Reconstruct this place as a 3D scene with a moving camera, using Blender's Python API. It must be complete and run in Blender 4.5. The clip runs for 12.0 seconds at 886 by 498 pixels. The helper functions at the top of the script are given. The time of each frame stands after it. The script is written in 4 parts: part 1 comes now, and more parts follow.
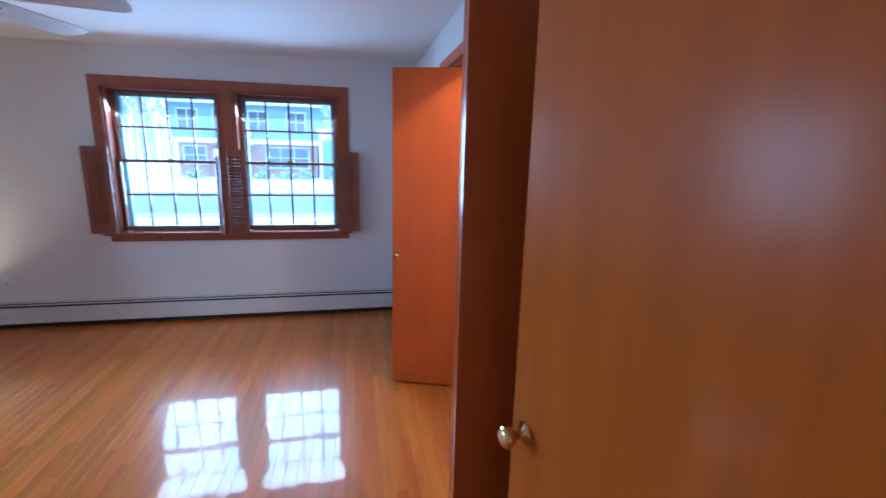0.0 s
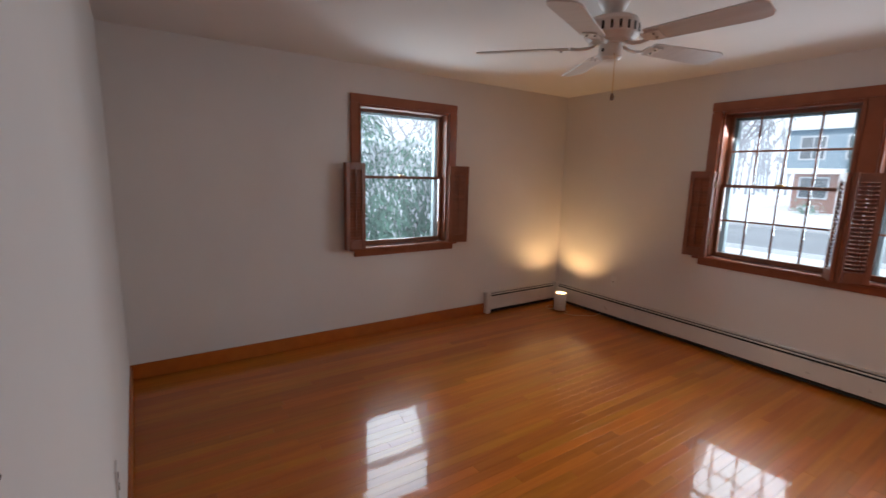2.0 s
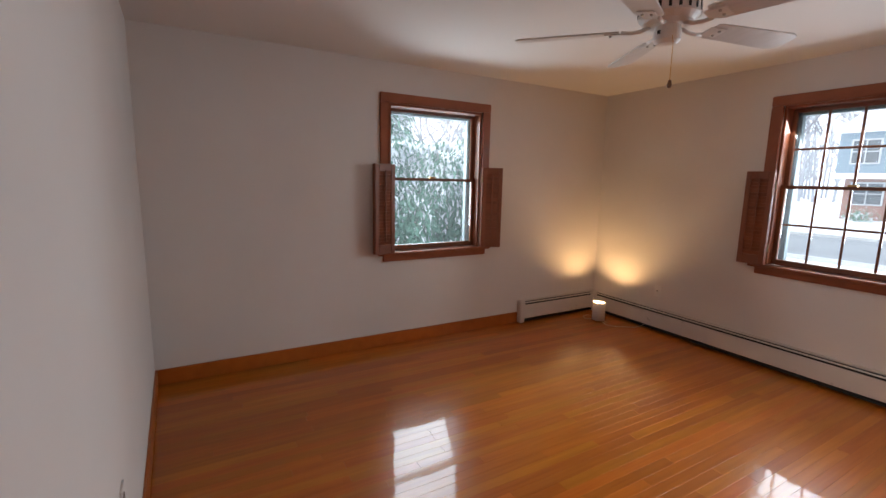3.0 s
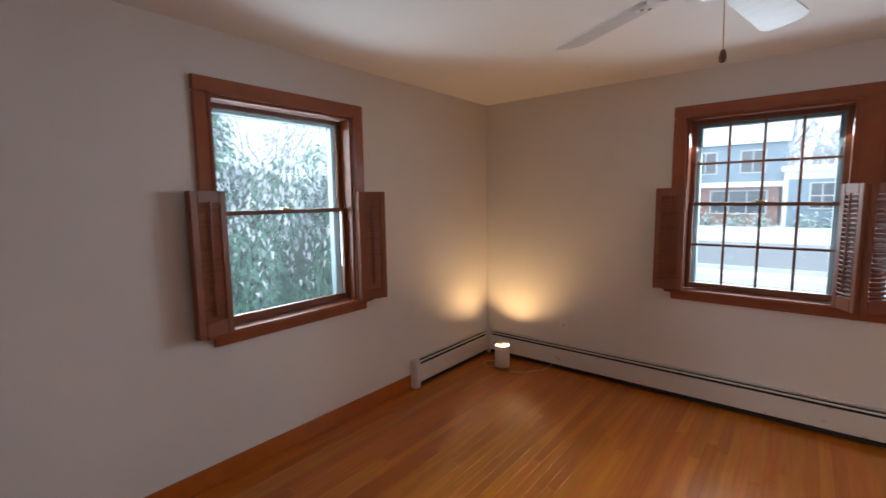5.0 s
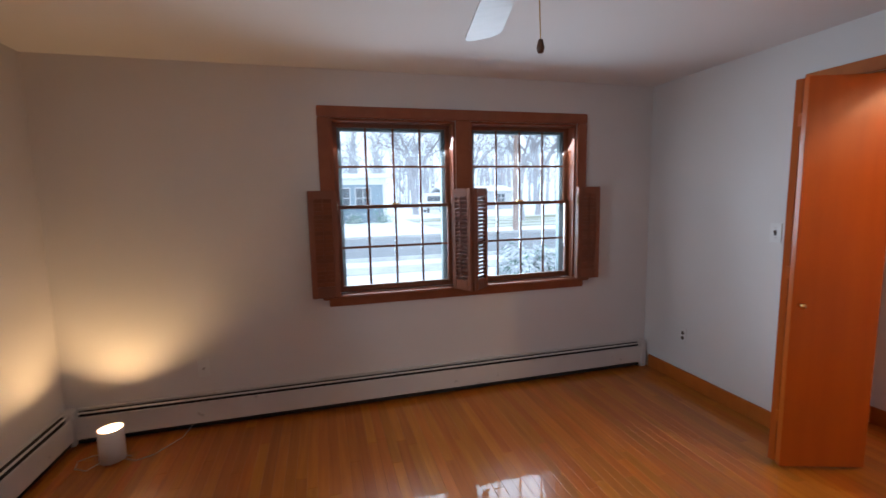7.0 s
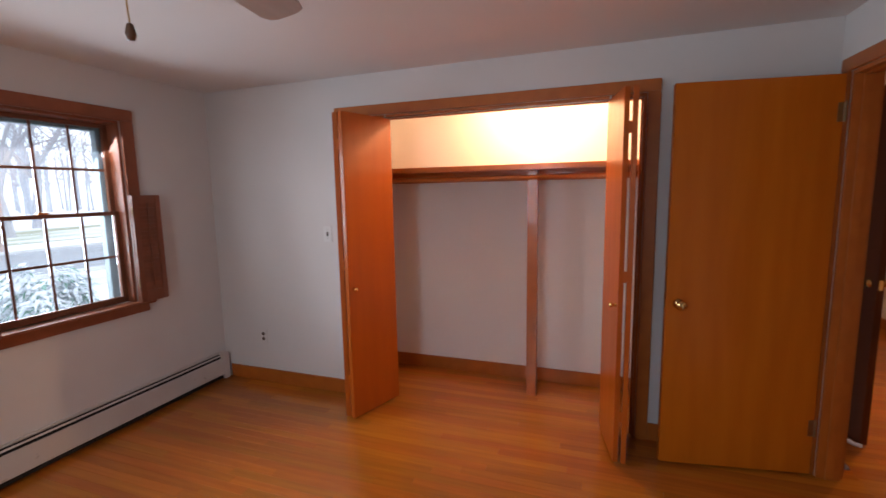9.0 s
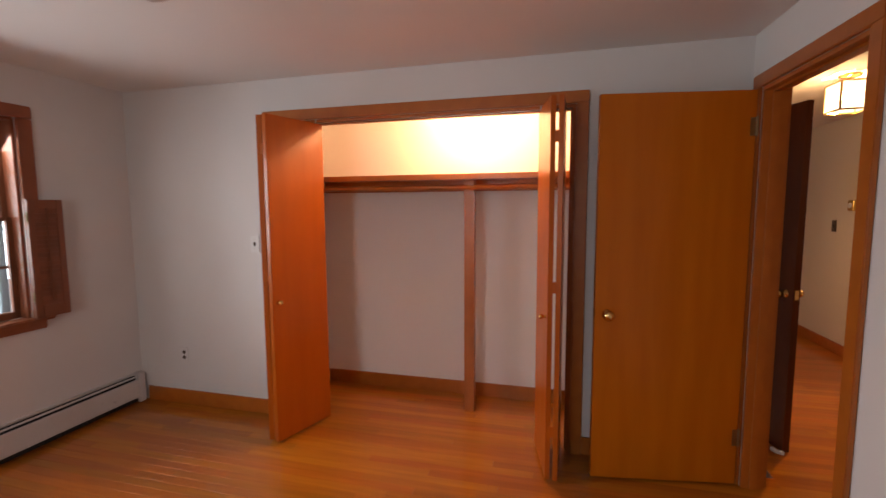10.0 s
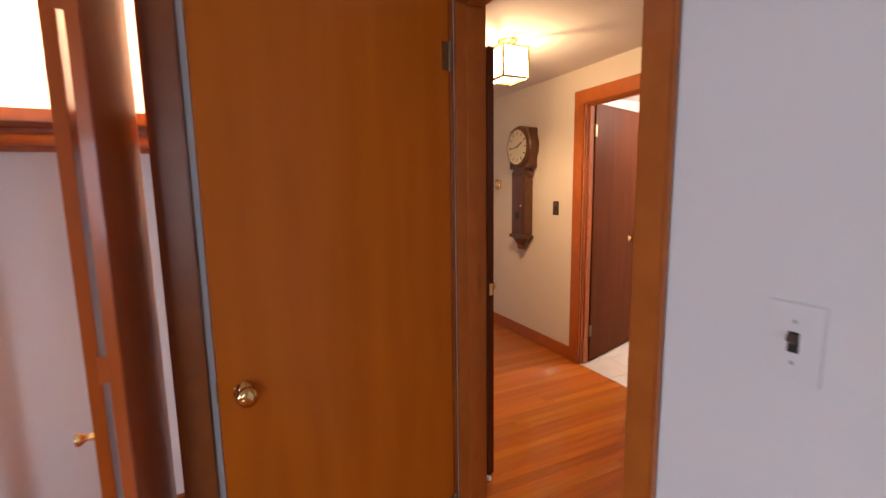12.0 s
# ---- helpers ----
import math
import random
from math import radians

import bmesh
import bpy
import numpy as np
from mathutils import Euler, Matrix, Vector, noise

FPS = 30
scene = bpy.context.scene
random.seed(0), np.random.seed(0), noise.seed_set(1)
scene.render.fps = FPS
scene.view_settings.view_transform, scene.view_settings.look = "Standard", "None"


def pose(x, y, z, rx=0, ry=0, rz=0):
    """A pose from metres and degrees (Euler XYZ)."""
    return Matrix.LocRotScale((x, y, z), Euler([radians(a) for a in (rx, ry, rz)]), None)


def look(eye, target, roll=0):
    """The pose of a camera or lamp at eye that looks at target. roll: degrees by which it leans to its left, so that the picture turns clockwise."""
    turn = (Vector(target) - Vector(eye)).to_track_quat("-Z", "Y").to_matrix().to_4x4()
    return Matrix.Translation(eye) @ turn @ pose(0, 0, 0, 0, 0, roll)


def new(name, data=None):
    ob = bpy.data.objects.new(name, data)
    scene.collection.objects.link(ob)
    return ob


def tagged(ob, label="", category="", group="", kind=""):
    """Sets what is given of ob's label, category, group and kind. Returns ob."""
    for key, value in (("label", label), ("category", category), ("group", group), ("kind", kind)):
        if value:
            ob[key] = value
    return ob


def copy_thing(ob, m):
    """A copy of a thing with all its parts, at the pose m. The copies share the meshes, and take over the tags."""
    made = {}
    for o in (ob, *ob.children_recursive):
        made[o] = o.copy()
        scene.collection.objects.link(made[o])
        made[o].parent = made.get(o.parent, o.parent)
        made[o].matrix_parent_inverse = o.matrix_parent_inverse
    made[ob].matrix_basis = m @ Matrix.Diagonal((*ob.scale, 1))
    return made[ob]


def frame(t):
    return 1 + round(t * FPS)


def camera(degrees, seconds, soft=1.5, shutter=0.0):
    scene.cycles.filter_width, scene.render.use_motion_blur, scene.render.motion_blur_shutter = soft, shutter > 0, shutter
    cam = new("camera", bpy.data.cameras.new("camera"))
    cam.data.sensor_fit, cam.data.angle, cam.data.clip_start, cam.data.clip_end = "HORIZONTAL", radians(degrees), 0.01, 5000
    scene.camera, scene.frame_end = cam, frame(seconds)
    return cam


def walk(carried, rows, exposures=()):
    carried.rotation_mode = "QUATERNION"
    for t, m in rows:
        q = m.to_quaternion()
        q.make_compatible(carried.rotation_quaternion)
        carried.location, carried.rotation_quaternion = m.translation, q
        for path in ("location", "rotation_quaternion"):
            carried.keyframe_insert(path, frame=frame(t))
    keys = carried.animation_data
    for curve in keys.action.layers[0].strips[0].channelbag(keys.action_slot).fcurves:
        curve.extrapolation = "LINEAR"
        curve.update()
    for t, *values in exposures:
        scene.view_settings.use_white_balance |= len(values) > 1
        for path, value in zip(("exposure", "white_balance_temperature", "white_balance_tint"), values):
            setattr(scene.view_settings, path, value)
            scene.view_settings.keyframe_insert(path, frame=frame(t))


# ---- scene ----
cam = camera(90.4, 12.0, 1.5, 0.3)
PATH = [
    (0, (0.452, 0.443, 1.517), (0.861, 2.356, 1.098), 1.4),
    (0.5, (0.484, 0.594, 1.458), (0.418, 2.556, 1.071), -0.3),
    (1, (0.502, 0.670, 1.451), (-0.325, 2.468, 1.094), 1.7),
    (1.5, (0.477, 0.683, 1.46), (-0.907, 2.084, 1.109), 1.7),
    (2, (0.388, 0.688, 1.455), (-1.250, 1.766, 1.116), 1.4),
    (2.5, (0.348, 0.712, 1.405), (-1.38, 1.650, 1.107), 0.7),
    (4.5, (-0.576, 1.008, 1.45), (-2.016, 2.365, 1.157), 1.7),
    (5, (-0.835, 1.142, 1.466), (-2.09, 2.682, 1.24), -0.8),
    (5.5, (-0.963, 1.252, 1.473), (-1.868, 3.024, 1.267), -1.7),
    (6, (-1.18, 1.26, 1.464), (-1.528, 3.216, 1.234), -0.4),
    (6.5, (-1.367, 1.357, 1.49), (-1.123, 3.325, 1.229), 0.3),
    (7, (-1.562, 1.545, 1.478), (-1.037, 3.459, 1.234), -1.1),
    (7.5, (-1.682, 1.691, 1.481), (-0.625, 3.373, 1.249), 0.1),
    (9.5, (-1.695, 1.648, 1.508), (0.216, 2.186, 1.267), -1.3),
    (10, (-1.551, 1.527, 1.462), (0.376, 2.028, 1.273), -0.3),
    (10.5, (-1.358, 1.41, 1.444), (0.625, 1.588, 1.252), 1.3),
    (11, (-1.105, 1.39, 1.427), (0.867, 1.116, 1.238), 0.8),
    (11.5, (-0.759, 1.327, 1.41), (1.112, 0.661, 1.173), -1.1),
    (12, (-0.395, 1.252, 1.425), (1.403, 0.418, 1.153), -0.9),
]

EXPOSURES = [(0.0, 1.04, 4400, 7), (0.6, 0.88, 4600, 6), (1.0, 0.68, 4700, 3), (1.5, 0.48, 5500, 10), (2.0, 0.36, 6900, 17), (2.7, 0.54, 7200, 18), (4.5, 0.52, 6800, 15), (5.0, 0.49, 6700, 14), (5.5, 0.24, 6600, 13), (6.5, 0.23, 6800, 17), (7.0, 0.28, 6300, 15), (7.5, 0.28, 5800, 15), (9.5, 0.54, 7500, 23), (10.0, 0.53, 7900, 24), (10.5, 0.75, 7900, 25), (11.2, 0.91, 7000, 24), (12.0, 1.03, 6400, 21)]
CLOSET_POWER, UPLIGHT_POWER, HALL_POWER, NORTH_POWER, WEST_POWER = 22.5, 18.5, 30, 31, 31
walk(cam, [(t, look(eye, target, roll)) for t, eye, target, roll in PATH], EXPOSURES)

# ---- world and light ----
world = bpy.data.worlds.new("overcast_sky")
scene.world = world
world.use_nodes = True
wn = world.node_tree.nodes
sky = wn.new("ShaderNodeTexSky")
sky.sky_type = "NISHITA"
sky.sun_disc = False
sky.sun_elevation, sky.sun_rotation = radians(38), radians(200)
sky.dust_density, sky.air_density, sky.ozone_density = 4.0, 1.4, 1.5
soften = wn.new("ShaderNodeMixRGB")
soften.inputs[0].default_value = 0.75
soften.inputs[2].default_value = (12.3, 13.8, 15.8, 1)
world.node_tree.links.new(sky.outputs[0], soften.inputs[1])
world.node_tree.links.new(soften.outputs[0], wn["Background"].inputs[0])
wn["Background"].inputs[1].default_value = 0.125


def lamp(name, kind, m, power, colour, **more):
    data = bpy.data.lights.new(name, kind)
    data.energy, data.color = power, colour
    for key, value in more.items():
        if key == "radius":
            data.shadow_soft_size = value
        elif key == "size":
            data.shape, data.size, data.size_y = "RECTANGLE", value[0], value[1]
        elif key == "angle":
            data.angle = value
        elif key == "spread":
            data.spread = value
    ob = new(name, data)
    ob.matrix_basis = m
    return ob


lamp("sun", "SUN", look((0, 0, 20), (-4, 11, 6)), 0.6, (1, 0.97, 0.92), angle=radians(20))
SKY_TINT = (0.78, 0.90, 1.0)
lamp("sky_light_north_west", "AREA", look((-1.05, 5.05, 1.42), (-1.05, 0, -3.0)), NORTH_POWER, SKY_TINT, size=(0.9, 1.25))
lamp("sky_light_north_east", "AREA", look((-0.065, 5.05, 1.42), (-0.065, 0, -3.0)), NORTH_POWER, SKY_TINT, size=(0.9, 1.25))
lamp("sky_light_west", "AREA", look((-3.55, 2.59, 1.45), (0, 2.59, -0.6)), WEST_POWER, SKY_TINT, size=(0.9, 1.25))

# ---- materials ----


def material(name, base, rough=0.5, metal=0.0, other=None, scale=6.0, mix=0.5, bump=0.0, bump_scale=60.0, stretch=(1, 1, 1),
             wear=None, per_object=0.0, coat=0.0, emit=None, spec=0.5, rough_vary=0.0, coat_rough=0.06):
    """A node material: two tones mixed by noise, fine grain, relief, and slight change from piece to piece."""
    m = bpy.data.materials.new(name)
    m.use_nodes = True
    n, link = m.node_tree.nodes, m.node_tree.links.new
    b = n["Principled BSDF"]
    b.inputs["Roughness"].default_value, b.inputs["Metallic"].default_value = rough, metal
    b.inputs["Specular IOR Level"].default_value = spec
    b.inputs["Coat Weight"].default_value = coat
    b.inputs["Coat Roughness"].default_value = coat_rough
    co = n.new("ShaderNodeTexCoord")
    mp = n.new("ShaderNodeMapping")
    mp.inputs["Scale"].default_value = stretch
    link(co.outputs["Object"], mp.inputs["Vector"])
    vec = mp.outputs["Vector"]
    if per_object:
        info = n.new("ShaderNodeObjectInfo")
        add = n.new("ShaderNodeVectorMath")
        add.operation = "MULTIPLY_ADD"
        link(info.outputs["Random"], add.inputs[0])
        add.inputs[1].default_value = (37, 23, 11)
        link(vec, add.inputs[2])
        vec = add.outputs[0]
    noise1 = n.new("ShaderNodeTexNoise")
    noise1.inputs["Scale"].default_value, noise1.inputs["Detail"].default_value = scale, 6
    link(vec, noise1.inputs["Vector"])
    ramp = n.new("ShaderNodeValToRGB")
    ramp.color_ramp.elements[0].position, ramp.color_ramp.elements[1].position = 0.5 - mix / 2, 0.5 + mix / 2
    ramp.color_ramp.elements[0].color = (*base, 1)
    ramp.color_ramp.elements[1].color = (*(other or [c * 0.9 for c in base]), 1)
    link(noise1.outputs["Fac"], ramp.inputs["Fac"])
    colour = ramp.outputs["Color"]
    if wear:
        spots = n.new("ShaderNodeTexNoise")
        spots.inputs["Scale"].default_value, spots.inputs["Detail"].default_value = wear[1], 8
        link(vec, spots.inputs["Vector"])
        cut = n.new("ShaderNodeValToRGB")
        cut.color_ramp.elements[0].position, cut.color_ramp.elements[1].position = wear[2], wear[3]
        link(spots.outputs["Fac"], cut.inputs["Fac"])
        over = n.new("ShaderNodeMixRGB")
        link(cut.outputs["Color"], over.inputs[0])
        link(colour, over.inputs[1])
        over.inputs[2].default_value = (*wear[0], 1)
        colour = over.outputs[0]
    if per_object:
        span = n.new("ShaderNodeMapRange")
        span.inputs[3].default_value, span.inputs[4].default_value = 1 - per_object, 1 + per_object
        link(info.outputs["Random"], span.inputs[0])
        hue = n.new("ShaderNodeHueSaturation")
        link(span.outputs[0], hue.inputs["Value"])
        link(colour, hue.inputs["Color"])
        colour = hue.outputs[0]
    link(colour, b.inputs["Base Color"])
    if bump or rough_vary:
        fine = n.new("ShaderNodeTexNoise")
        fine.inputs["Scale"].default_value, fine.inputs["Detail"].default_value = bump_scale, 4
        link(vec, fine.inputs["Vector"])
        if bump:
            bp = n.new("ShaderNodeBump")
            bp.inputs["Strength"].default_value, bp.inputs["Distance"].default_value = bump, 0.004
            link(fine.outputs["Fac"], bp.inputs["Height"])
            link(bp.outputs[0], b.inputs["Normal"])
        if rough_vary:
            rr = n.new("ShaderNodeMapRange")
            rr.inputs[3].default_value, rr.inputs[4].default_value = rough - rough_vary, rough + rough_vary
            link(noise1.outputs["Fac"], rr.inputs[0])
            link(rr.outputs[0], b.inputs["Roughness"])
    if emit:
        b.inputs["Emission Color"].default_value, b.inputs["Emission Strength"].default_value = (*emit[0], 1), emit[1]
    return m


def glass(name, tint, gloss, veil):
    """A clear pane: passes what lies behind, and mirrors at its face by Fresnel; an added translucent film lays a pale
    haze over the view.
    """
    m = bpy.data.materials.new(name)
    m.use_nodes = True
    n, link = m.node_tree.nodes, m.node_tree.links.new
    n.remove(n["Principled BSDF"])
    clear, shine, mix, fres = (n.new("ShaderNode" + k) for k in ("BsdfTransparent", "BsdfGlossy", "MixShader", "Fresnel"))
    clear.inputs[0].default_value = (*tint, 1)
    shine.inputs["Roughness"].default_value = gloss
    fres.inputs[0].default_value = 1.3
    link(fres.outputs[0], mix.inputs[0])
    link(clear.outputs[0], mix.inputs[1])
    link(shine.outputs[0], mix.inputs[2])
    # translucent film stands in for outdoor haze
    film, veiled = n.new("ShaderNodeBsdfTranslucent"), n.new("ShaderNodeMixShader")
    film.inputs[0].default_value = (0.9, 0.95, 1.0, 1)
    veiled.inputs[0].default_value = veil
    link(mix.outputs[0], veiled.inputs[1])
    link(film.outputs[0], veiled.inputs[2])
    link(veiled.outputs[0], n["Material Output"].inputs[0])
    return m


WALL = material("wall_paint", (0.69, 0.655, 0.635), 0.88, other=(0.645, 0.612, 0.592), scale=1.6, bump=0.16, bump_scale=170, spec=0.12)
CEIL = material("ceiling_paint", (0.75, 0.71, 0.685), 0.85, other=(0.71, 0.67, 0.645), scale=0.9, bump=0.15, bump_scale=150)
HALL_WALL = material("hall_wall_paint", (0.77, 0.705, 0.62), 0.8, other=(0.73, 0.665, 0.58), scale=1.0, bump=0.12, bump_scale=180)
CLOSET_WALL = material("closet_wall_paint", (0.79, 0.73, 0.705), 0.8, other=(0.75, 0.69, 0.665), scale=1.5, bump=0.12, bump_scale=160)
DOOR = material("amber_door_veneer", (0.60, 0.160, 0.010), 0.34, other=(0.47, 0.108, 0.005), scale=2.2, mix=0.7, bump=0.05, bump_scale=30,
                stretch=(6, 6, 0.7), per_object=0.06, coat=0.14, spec=0.16, rough_vary=0.06, coat_rough=0.2)
BIFOLD = material("reddish_door_veneer", (0.47, 0.098, 0.009), 0.32, other=(0.38, 0.070, 0.006), scale=2.2, mix=0.7, bump=0.05, bump_scale=30,
                  stretch=(6, 6, 0.7), per_object=0.06, coat=0.1, spec=0.3, rough_vary=0.06)
TRIM = material("amber_trim_wood", (0.46, 0.125, 0.018), 0.34, other=(0.36, 0.088, 0.011), scale=3, mix=0.6, bump=0.08, bump_scale=40,
                stretch=(4, 4, 4), per_object=0.08, coat=0.2, rough_vary=0.06)
WINDOW_WOOD = material("window_trim_wood", (0.31, 0.096, 0.042), 0.36, other=(0.235, 0.066, 0.028), scale=3, mix=0.6, bump=0.08, bump_scale=40,
                       stretch=(4, 4, 4), per_object=0.04, coat=0.05, spec=0.3, rough_vary=0.06)
SHUTTER = material("shutter_wood", (0.25, 0.080, 0.037), 0.42, other=(0.185, 0.055, 0.025), scale=5, mix=0.6, bump=0.08, bump_scale=60,
                   per_object=0.12, rough_vary=0.05)
DARK_WOOD = material("dark_stained_door", (0.12, 0.030, 0.008), 0.55, other=(0.085, 0.021, 0.006), scale=2.5, stretch=(5, 5, 0.7), bump=0.05, bump_scale=40, spec=0.05)
CLOCK_WOOD = material("walnut_case", (0.13, 0.055, 0.025), 0.4, other=(0.085, 0.034, 0.016), scale=9, stretch=(3, 3, 1), bump=0.06, bump_scale=60)
DIAL = material("cream_dial", (0.75, 0.69, 0.52), 0.5, scale=8)
INK = material("black_paint", (0.02, 0.018, 0.016), 0.5, scale=10)
HEATER = material("heater_enamel", (0.66, 0.62, 0.585), 0.42, other=(0.60, 0.56, 0.53), scale=4, bump=0.04, bump_scale=80, wear=((0.45, 0.41, 0.38), 14, 0.66, 0.72))
# near-black that stands in for shade in slots and gaps
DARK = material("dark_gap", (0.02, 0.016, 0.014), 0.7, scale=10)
BRASS = material("polished_brass", (0.78, 0.53, 0.22), 0.16, 1.0, other=(0.70, 0.46, 0.18), scale=12)
HINGE = material("worn_hinge_brass", (0.34, 0.24, 0.14), 0.45, 1.0, other=(0.26, 0.17, 0.09), scale=15)
STEEL = material("dull_steel", (0.45, 0.43, 0.40), 0.35, 1.0, scale=15)
SWITCH_PLATE = WALL
PLATE = material("switch_plate", (0.74, 0.72, 0.70), 0.4, scale=10)
BROWN_PLATE = material("brown_switch_plate", (0.085, 0.05, 0.03), 0.4, scale=12)
FAN = material("fan_enamel", (0.68, 0.64, 0.61), 0.35, other=(0.62, 0.58, 0.55), scale=6)
FAN_BLADE = material("fan_blade_veneer", (0.60, 0.55, 0.52), 0.42, other=(0.53, 0.48, 0.45), scale=4, stretch=(1, 8, 8), bump=0.05, bump_scale=30)
SASH = material("sash_wood", (0.20, 0.07, 0.032), 0.4, other=(0.15, 0.05, 0.022), scale=4, bump=0.06, bump_scale=50)
VINYL = material("pale_window_liner", (0.165, 0.205, 0.215), 0.6, other=(0.135, 0.172, 0.18), scale=6)
PANE = glass("window_glass", (0.91, 0.97, 0.99), 0.0, 0.015)


def glowing_glass():
    """Frosted panes of the lit lantern: half clear, half glowing."""
    m = bpy.data.materials.new("lit_frosted_glass")
    m.use_nodes = True
    n, link = m.node_tree.nodes, m.node_tree.links.new
    n.remove(n["Principled BSDF"])
    clear, glow, mix = (n.new("ShaderNode" + k) for k in ("BsdfTransparent", "Emission", "MixShader"))
    glow.inputs[0].default_value, glow.inputs[1].default_value = (1.0, 0.80, 0.50, 1), 3.0
    mix.inputs[0].default_value = 0.45
    link(clear.outputs[0], mix.inputs[1])
    link(glow.outputs[0], mix.inputs[2])
    link(mix.outputs[0], n["Material Output"].inputs[0])
    return m


LANTERN_GLASS = glowing_glass()
BULB = material("lit_bulb", (1, 0.9, 0.7), 0.4, emit=((1.0, 0.72, 0.36), 40.0))
UPLIGHT = material("lit_uplight_lens", (1, 0.9, 0.7), 0.4, emit=((1.0, 0.68, 0.32), 8.0))
LAMP_BODY = material("white_lamp_body", (0.70, 0.65, 0.60), 0.45, scale=8)
CORD = material("pale_cord", (0.55, 0.48, 0.40), 0.5, scale=10)
TILE = material("bath_floor_tile", (0.66, 0.63, 0.62), 0.3, other=(0.58, 0.55, 0.54), scale=7, per_object=0.05)
GROUT = material("tile_grout", (0.42, 0.40, 0.38), 0.8, scale=20)
SUBFLOOR = material("dark_floor_joint", (0.22, 0.07, 0.016), 0.6, scale=10)


def floor_wood():
    """Varnished strip oak: long grain, tone by piece or by island, a smooth coat with slight waves."""
    m = material("varnished_oak_strip", (0.51, 0.155, 0.018), 0.3, other=(0.31, 0.077, 0.008), scale=2.6, mix=0.8, stretch=(16, 0.8, 4),
                 per_object=0.0, coat=0.6, spec=0.15)
    n, link = m.node_tree.nodes, m.node_tree.links.new
    b = n["Principled BSDF"]
    info, isl, addv, ramp = n.new("ShaderNodeObjectInfo"), n.new("ShaderNodeNewGeometry"), n.new("ShaderNodeMath"), n.new("ShaderNodeMapRange")
    link(info.outputs["Random"], addv.inputs[0])
    link(isl.outputs["Random Per Island"], addv.inputs[1])
    frac = n.new("ShaderNodeMath")
    frac.operation = "FRACT"
    link(addv.outputs[0], frac.inputs[0])
    ramp.inputs[3].default_value, ramp.inputs[4].default_value = 0.82, 1.11
    link(frac.outputs[0], ramp.inputs[0])
    hue = n.new("ShaderNodeHueSaturation")
    old = b.inputs["Base Color"].links[0].from_socket
    link(old, hue.inputs["Color"])
    link(ramp.outputs[0], hue.inputs["Value"])
    shift, scatter, tone = n.new("ShaderNodeMath"), n.new("ShaderNodeMath"), n.new("ShaderNodeMapRange")
    scatter.operation, scatter.inputs[1].default_value, shift.operation = "MULTIPLY", 7.31, "FRACT"
    tone.inputs[3].default_value, tone.inputs[4].default_value = 0.495, 0.507
    link(frac.outputs[0], scatter.inputs[0])
    link(scatter.outputs[0], shift.inputs[0])
    link(shift.outputs[0], tone.inputs[0])
    link(tone.outputs[0], hue.inputs["Hue"])
    link(hue.outputs[0], b.inputs["Base Color"])
    wave = n.new("ShaderNodeTexNoise")
    wave.inputs["Scale"].default_value, wave.inputs["Detail"].default_value = 9.0, 3
    co = n.new("ShaderNodeTexCoord")
    link(co.outputs["Object"], wave.inputs["Vector"])
    bp = n.new("ShaderNodeBump")
    bp.inputs["Strength"].default_value, bp.inputs["Distance"].default_value = 0.06, 0.01
    link(wave.outputs["Fac"], bp.inputs["Height"])
    link(bp.outputs[0], b.inputs["Coat Normal"])
    b.inputs["Coat Roughness"].default_value = 0.045
    return m


OAK = floor_wood()

# ---- builders ----


def part(name, bm, mat, parent=None, label="", smooth=False):
    me = bpy.data.meshes.new(name)
    bm.normal_update()
    if smooth:
        for f in bm.faces:
            f.smooth = True
    bm.to_mesh(me)
    bm.free()
    me.materials.append(mat)
    ob = new(name, me)
    ob.parent = parent
    return tagged(ob, label)


def thing(name, x, y, z, rz, label, category, group="", kind=""):
    ob = new(name)
    ob.matrix_basis = pose(x, y, z, 0, 0, rz)
    ob.empty_display_size = 0.1
    return tagged(ob, label, category, group, kind)


def box(x0, x1, y0, y1, z0, z1, bevel=0.0, bm=None, m=None):
    """A box, optionally with rounded edges and turned by m, added to bm."""
    bm = bm or bmesh.new()
    made = bmesh.ops.create_cube(bm, size=1.0)["verts"]
    for v in made:
        v.co = Vector(((x0, x1)[v.co.x > 0], (y0, y1)[v.co.y > 0], (z0, z1)[v.co.z > 0]))
    if bevel:
        edges = list({e for v in made for e in v.link_edges})
        made = list({v for v in bmesh.ops.bevel(bm, geom=edges, offset=bevel, segments=2, affect="EDGES")["verts"]} | {v for v in made if v.is_valid})
    if m is not None:
        for v in made:
            v.co = m @ v.co
    return bm


def lathe(profile, m=None, bm=None, seg=20):
    """A solid of revolution round z from (radius, height) pairs."""
    bm = bm or bmesh.new()
    rings = []
    for r, h in profile:
        if r < 1e-5:
            rings.append([bm.verts.new((0, 0, h))])
        else:
            rings.append([bm.verts.new((r * math.cos(2 * math.pi * k / seg), r * math.sin(2 * math.pi * k / seg), h)) for k in range(seg)])
    for a, b in zip(rings, rings[1:]):
        for k in range(seg):
            c = [a[k % len(a)], a[(k + 1) % len(a)], b[(k + 1) % len(b)], b[k % len(b)]]
            c = list(dict.fromkeys(c))
            if len(c) > 2:
                bm.faces.new(c)
    if m is not None:
        for ring in rings:
            for v in ring:
                v.co = m @ v.co
    return bm


